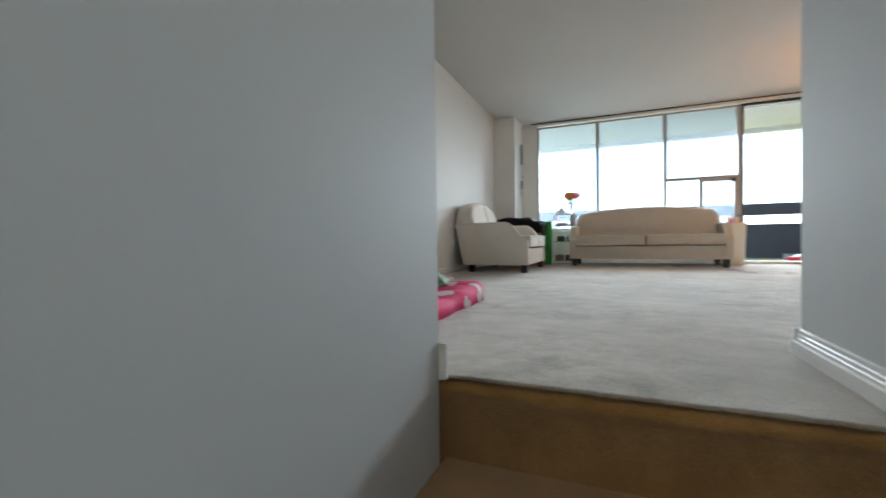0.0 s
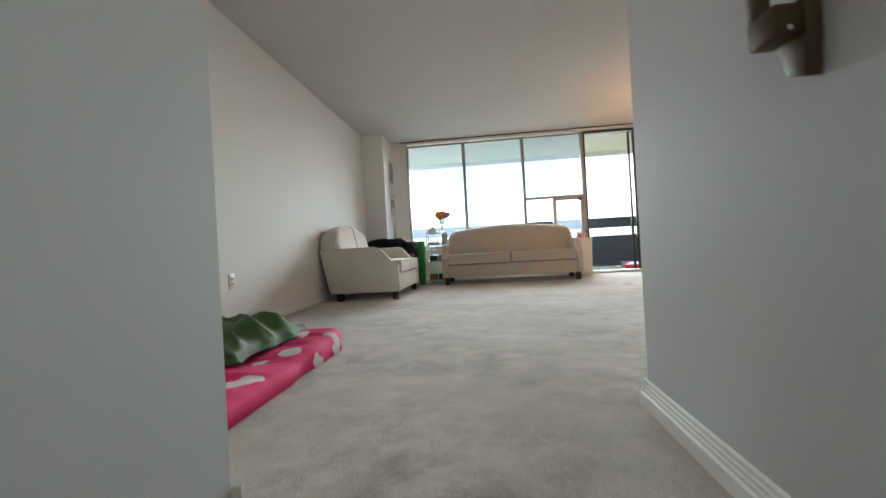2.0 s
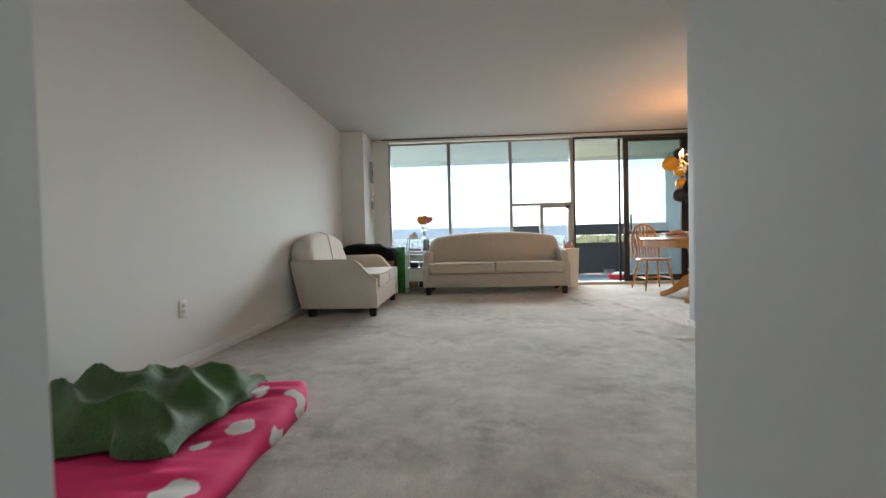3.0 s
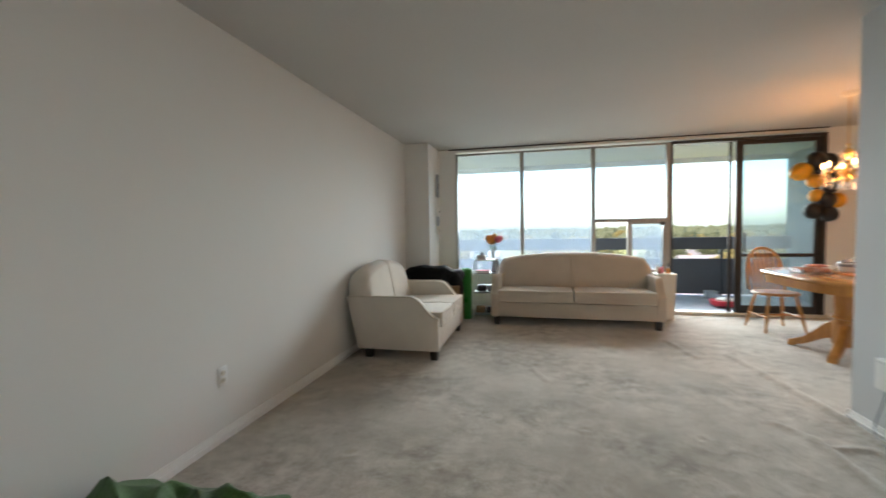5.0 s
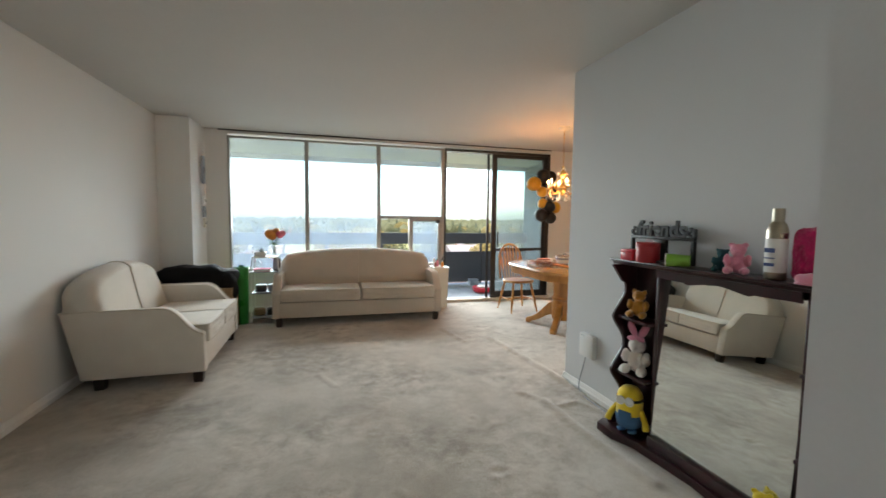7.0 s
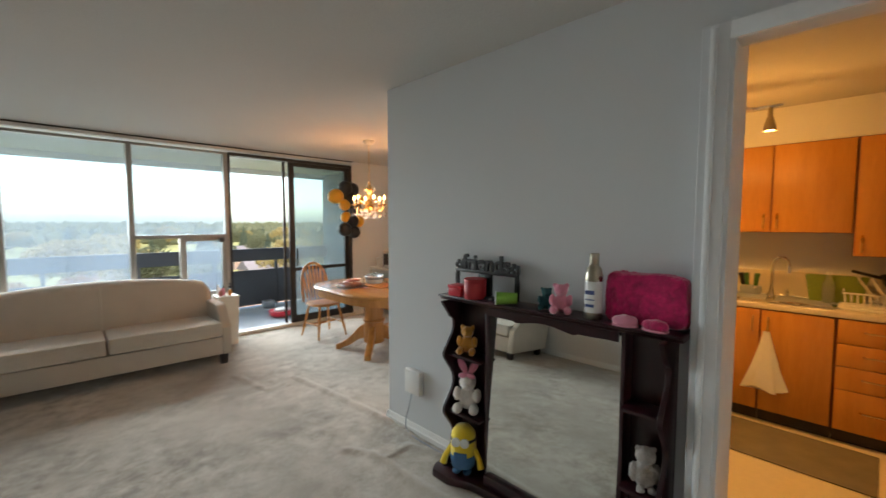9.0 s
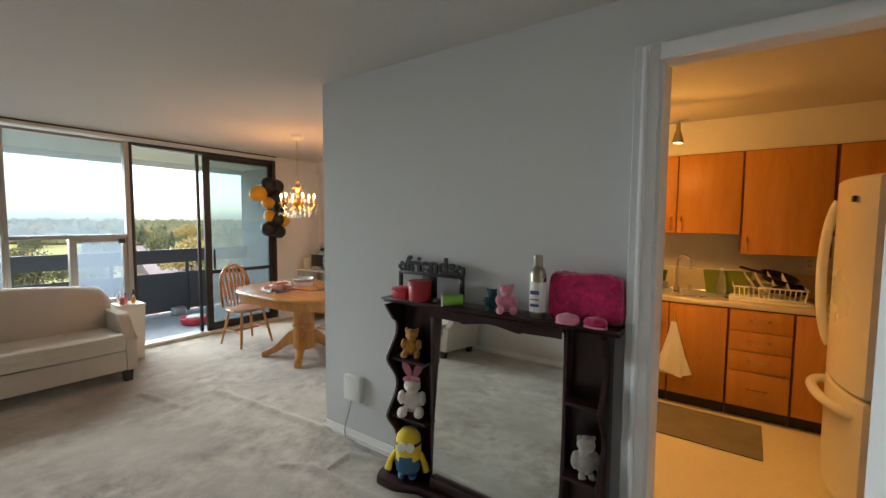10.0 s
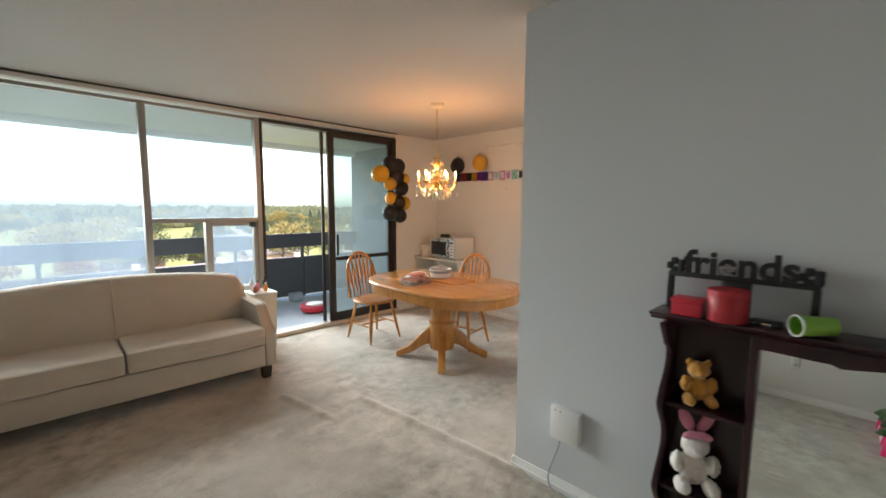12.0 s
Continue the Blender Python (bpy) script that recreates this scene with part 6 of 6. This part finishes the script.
wbt = thing("water_bottle", (4.26, 1.695, CT), "clear plastic water bottle by the sink", "bottle")
part("bottle_body", lathe([(0.03, 0), (0.034, 0.01), (0.034, 0.15), (0.014, 0.20), (0.014, 0.215)], 18), M["clear"], wbt)
part("cap", lathe([(0.016, 0.2155), (0.016, 0.232), (0.01, 0.234)], 14), M["white_plastic"], wbt)
sp = thing("green_board", (4.38, 2.60, CT), "bright lime cutting mat standing by the sink", "cutting mat", ry=8)
part("mat_sheet", box(-0.006, -0.05, 0, 0.006, 0.05, 0.22, 0.003), M["lime"], sp)
sd = thing("soap_caddy", (4.36, 2.17, CT + 0.008), "dark sponge caddy with brushes behind the sink", "caddy")
part("caddy_body", box(-0.04, -0.07, 0, 0.04, 0.07, 0.07, 0.012), M["grey_plastic"], sd)
for y in (-0.03, 0.02, 0.045):
    part("brush", tube([(0, y, 0.04), (-0.02, y * 1.5, 0.17)], 0.012, 8, None, 0.02), M["leafgreen"] if y < 0.03 else M["black_plastic"], sd)
cp = thing("white_cup", (4.20, 1.07, CT), "white cup on the worktop", "cup")
part("cup_body", lathe([(0.03, 0), (0.038, 0.01), (0.04, 0.09), (0.037, 0.09), (0.03, 0.012)], 20), M["cream"], cp)
tw = thing("dish_towel", (3.925, 2.0, 0.27), "white dish towel tied to the cabinet handle", "towel")
rings = []
for i in range(15):
    t = i / 14
    w = 0.020 + 0.100 * t ** 1.1
    ring = []
    for j in range(28):
        a = 2 * math.pi * j / 28
        k = 1 + 0.22 * math.sin(7 * a + 1.5 * t) * t
        ring.append((min(0.012, 0.35 * w * k * math.cos(a) * (0.6 + 0.2 * t)), w * k * math.sin(a), 0.43 * (1 - t) + 0.018 * math.sin(3 * a) * t))
    rings.append(ring)
part("cloth", loft(rings), M["trim"], tw, sharp=80)
mtk = thing("kitchen_mat", (3.62, 1.88, 0.001), "grey rug lying before the sink cabinets", "mat", rz=-2)
bm = box(-0.28, -0.47, 0.0, 0.28, 0.55, 0.010, 0.004)
part("rug", bm, M["mat"], mtk)
# fridge
fr = thing("fridge", (3.2, 0.405, 0), "white bottom-freezer fridge with moulded handles", "fridge")
part("body", box(-0.36, 0.0, 0.03, 0.36, 0.62, 1.74, 0.012), M["fridge"], fr)


def bowed(z0, z1):
    rings = []
    for z in (z0, z0 + 0.012, z1 - 0.012, z1):
        inset = 0.01 if z in (z0, z1) else 0.0
        ring = [(-0.355 + inset, 0.625, z)]
        for i in range(17):
            t = i / 16
            x = -0.355 + inset + (0.71 - 2 * inset) * t
            ring.append((x, 0.69 + 0.075 * math.sin(math.pi * t) ** 0.7 - inset, z))
        ring.append((0.355 - inset, 0.625, z))
        rings.append(ring)
    return loft(rings)


ud = part("fridge_door", bowed(0.66, 1.745), M["fridge"], fr)
ld = part("freezer_door", bowed(0.06, 0.645), M["fridge"], fr)
part("door_gasket", box(-0.35, 0.6205, 0.05, 0.35, 0.6245, 1.74), M["grey_plastic"], fr, smooth=False)
part("handle", tube(bez((0.27, 0.725, 0.78), (0.285, 0.80, 0.90), (0.285, 0.80, 1.50), (0.27, 0.725, 1.64), 18), 0.026, 12), M["fridge"], ud)
part("handle", tube(bez((-0.29, 0.70, 0.555), (-0.26, 0.87, 0.585), (0.26, 0.87, 0.585), (0.29, 0.70, 0.555), 18), 0.026, 12), M["fridge"], ld)
part("badge", box(-0.24, 0.745, 1.62, -0.20, 0.757, 1.65, 0.002), M["black_plastic"], ud)
# track light
tk = thing("track_light", (0, 0, 0), "brushed metal track light with bell-shaped glass heads", "track light")
HEADS = ((3.5, 1.99), (3.45, 2.18), (3.36, 2.42), (3.28, 2.64))
part("canopy", lathe([(0.02, 2.30), (0.055, 2.315), (0.06, 2.359)], 18, cx=3.40, cy=2.32), M["steel"], tk)
part("track", tube([(3.51, 1.93, 2.235), (3.48, 2.06, 2.225), (3.43, 2.22, 2.245), (3.40, 2.32, 2.25), (3.35, 2.45, 2.225), (3.27, 2.70, 2.24)], 0.008, 8), M["steel"], tk)
part("track_stem", tube([(3.40, 2.32, 2.25), (3.40, 2.32, 2.31)], 0.008, 8), M["steel"], tk)
for x, y in HEADS:
    h = part("lamp_head", lathe([(0.008, 2.228), (0.013, 2.215), (0.014, 2.165), (0.019, 2.155), (0.034, 2.10), (0.038, 2.075), (0.036, 2.075), (0.015, 2.15)], 16, cx=x, cy=y), M["champagne"], tk)
    part("lens", lathe([(0.030, 2.082), (0.031, 2.086), (0.01, 2.095)], 14, cx=x, cy=y), M["tracklens"], h, "glowing lamp lens")

# ---- outdoors, seen from the fifth storey ----
GZ = -14.0
bm = bmesh.new()
rings = [[(r * math.cos(2 * math.pi * i / 48), r * math.sin(2 * math.pi * i / 48), GZ) for i in range(48)] for r in (0.5, 60, 300, 1200, 4500)]
ob = part("ground", loft(rings, cap=False), M["grass"], smooth=False)
setting(ob, "grassy ground of a leafy suburb", "ground")
setting(part("road", box(-400, 62, GZ + 0.02, 400, 70, GZ + 0.06), M["asphalt"], smooth=False), "asphalt street between the houses", "road")


def tree_proto(seed, leaves, high, wide, conifer=False, label="autumn tree in a suburb"):
    rd = random.Random(seed)
    th = thing("tree", (0, 0, GZ), label, "tree", "suburb trees")
    th_h = high * (0.3 if not conifer else 0.12)
    bm = tube([(0, 0, 0), (0.1, 0.05, th_h), (0.0, 0.1, high * 0.75)], high * 0.022, 8, None, high * 0.006)
    for k in range(5):
        a = k * 1.3 + rd.random()
        tube([(0.05, 0.05, th_h * (0.9 + 0.12 * k)), (wide * 0.2 * math.cos(a), wide * 0.2 * math.sin(a), th_h + high * 0.14), (wide * 0.36 * math.cos(a), wide * 0.36 * math.sin(a), th_h + high * 0.3)], high * 0.009, 5, bm, high * 0.003)
    part("trunk", bm, M["bark"], th)
    bm = bmesh.new()
    n = 4200 if not conifer else 2400
    lobes = [(rd.uniform(-0.3, 0.3) * wide, rd.uniform(-0.3, 0.3) * wide, th_h + (high - th_h) * rd.uniform(0.3, 0.72), rd.uniform(0.2, 0.34) * wide) for _ in range(9)]
    for k in range(n):
        a, u = rd.random() * 6.283, rd.random()
        if conifer:
            z = th_h + (high - th_h) * u
            r = wide * 0.5 * (1 - u) * (0.55 + 0.45 * rd.random())
            c, s = Vector((r * math.cos(a), r * math.sin(a), z)), high * 0.014 * (1.5 - u)
        else:
            lx, ly, lz, lr = lobes[k % 9]
            v = rd.uniform(-0.8, 1)
            q = lr * rd.random() ** 0.25
            w = math.sqrt(1 - v * v)
            c, s = Vector((lx + q * w * math.cos(a), ly + q * w * math.sin(a), lz + 0.8 * q * v)), wide * rd.uniform(0.010, 0.021)
        m = Matrix.Translation(c) @ pose(0, 0, 0, rd.uniform(-80, 80), rd.uniform(-80, 80), rd.random() * 360)
        bm.faces.new([bm.verts.new(m @ Vector((s * p * rd.uniform(0.7, 1.3), s * o * rd.uniform(0.7, 1.3), 0))) for p, o in ((-1, -0.7), (1, -0.8), (0.8, 0.9), (-0.9, 0.8))])
    part("crown", bm, leaves, th, smooth=False)
    return th


protos = [tree_proto(1, M["leaf_y"], 13, 13, label="wide yellow autumn tree in a suburb"), tree_proto(2, M["leaf_g"], 11, 9, label="green broadleaf tree in a suburb"),
          tree_proto(3, M["leaf_o"], 9, 7, label="small orange autumn tree in a suburb"), tree_proto(4, M["leaf_c"], 14, 6, True, label="dark pointed conifer in a suburb"), tree_proto(5, M["leaf_y"], 10, 9, label="yellow autumn tree in a suburb")]
spots = [(42, 98, 0, 1.1), (16, 96, 1, 0.9), (-14, 92, 2, 1.0), (62, 110, 4, 1.0), (30, 120, 3, 1.0)]
rd = random.Random(11)
while len(spots) < 190:
    y = 92 + 300 * rd.random() ** 1.4
    x = rd.uniform(-0.75, 1.5) * y
    if 58 < y < 74 or any(abs(x - a) + abs(y - b) < 7 for a, b, *_ in spots):
        continue
    spots.append((x, y, rd.choice((0, 1, 1, 1, 3, 3, 4, 1, 1, 2)), rd.uniform(0.75, 1.15)))
for k, (x, y, p, s) in enumerate(spots):
    if k < 5:
        ob = protos[p]
        ob.matrix_world = pose(x, y, GZ, 0, 0, rd.random() * 360)
    else:
        ob = copy_thing(protos[p], pose(x, y, GZ, 0, 0, rd.random() * 360))
        ob.scale = (s, s, s)


def house_proto(w, d, h):
    th = thing("house", (0, 0, GZ), "brick bungalow with a dark gabled roof", "house", "suburb houses")
    part("wall", box(-w / 2, -d / 2, 0, w / 2, d / 2, h), M["brickwall"], th, smooth=False)
    part("roof", prism([(-d / 2 - 0.5, h + 0.01), (d / 2 + 0.5, h + 0.01), (0, h + d * 0.28)], "x", -w / 2 - 0.4, w / 2 + 0.4), M["roof"], th, smooth=False)
    part("chimney", box(w * 0.2, -0.4, h + d * 0.10, w * 0.2 + 0.8, 0.4, h + d * 0.28 + 0.7), M["brickwall"], th, smooth=False)
    for x in (-w * 0.3, 0.0, w * 0.3):
        part("window" if x else "door", box(x - 0.7, -d / 2 - 0.05, 0.9 if x else 0.0, x + 0.7, -d / 2 + 0.05, 2.2), M["winfar"], th, smooth=False)
    return th


hp = house_proto(13, 9, 3.2)
hp.matrix_world = pose(20, 80, GZ, 0, 0, 8)
for k in range(22):
    y = 80 + 34 * (k // 6) + rd.uniform(-4, 4)
    x = (k % 6 - 1.6) * (24 + 7 * (k // 6)) + rd.uniform(-5, 5)
    copy_thing(hp, pose(x, y, GZ, 0, 0, rd.choice((0, 90, 180)) + rd.uniform(-6, 6)))
bm = bmesh.new()
for k in range(4200):
    y = 330 + 1400 * rd.random() ** 1.4
    x = rd.uniform(-0.9, 1.7) * y
    s = rd.uniform(2.5, 5.0) * (1 + y / 1600)
    sub = bmesh.new()
    bmesh.ops.create_icosphere(sub, subdivisions=1, radius=s)
    for q in sub.verts:
        q.co *= 1 + rd.uniform(-0.3, 0.3)
    merge(bm, sub, Matrix.Translation((x, y, GZ + s * 0.75)) @ Matrix.Diagonal((1, 1, rd.uniform(0.8, 1.35), 1)))
tagged(part("far_woods", bm, M["leaf_g"], smooth=False), "distant belt of mixed autumn trees", "woods", kind="stuff")
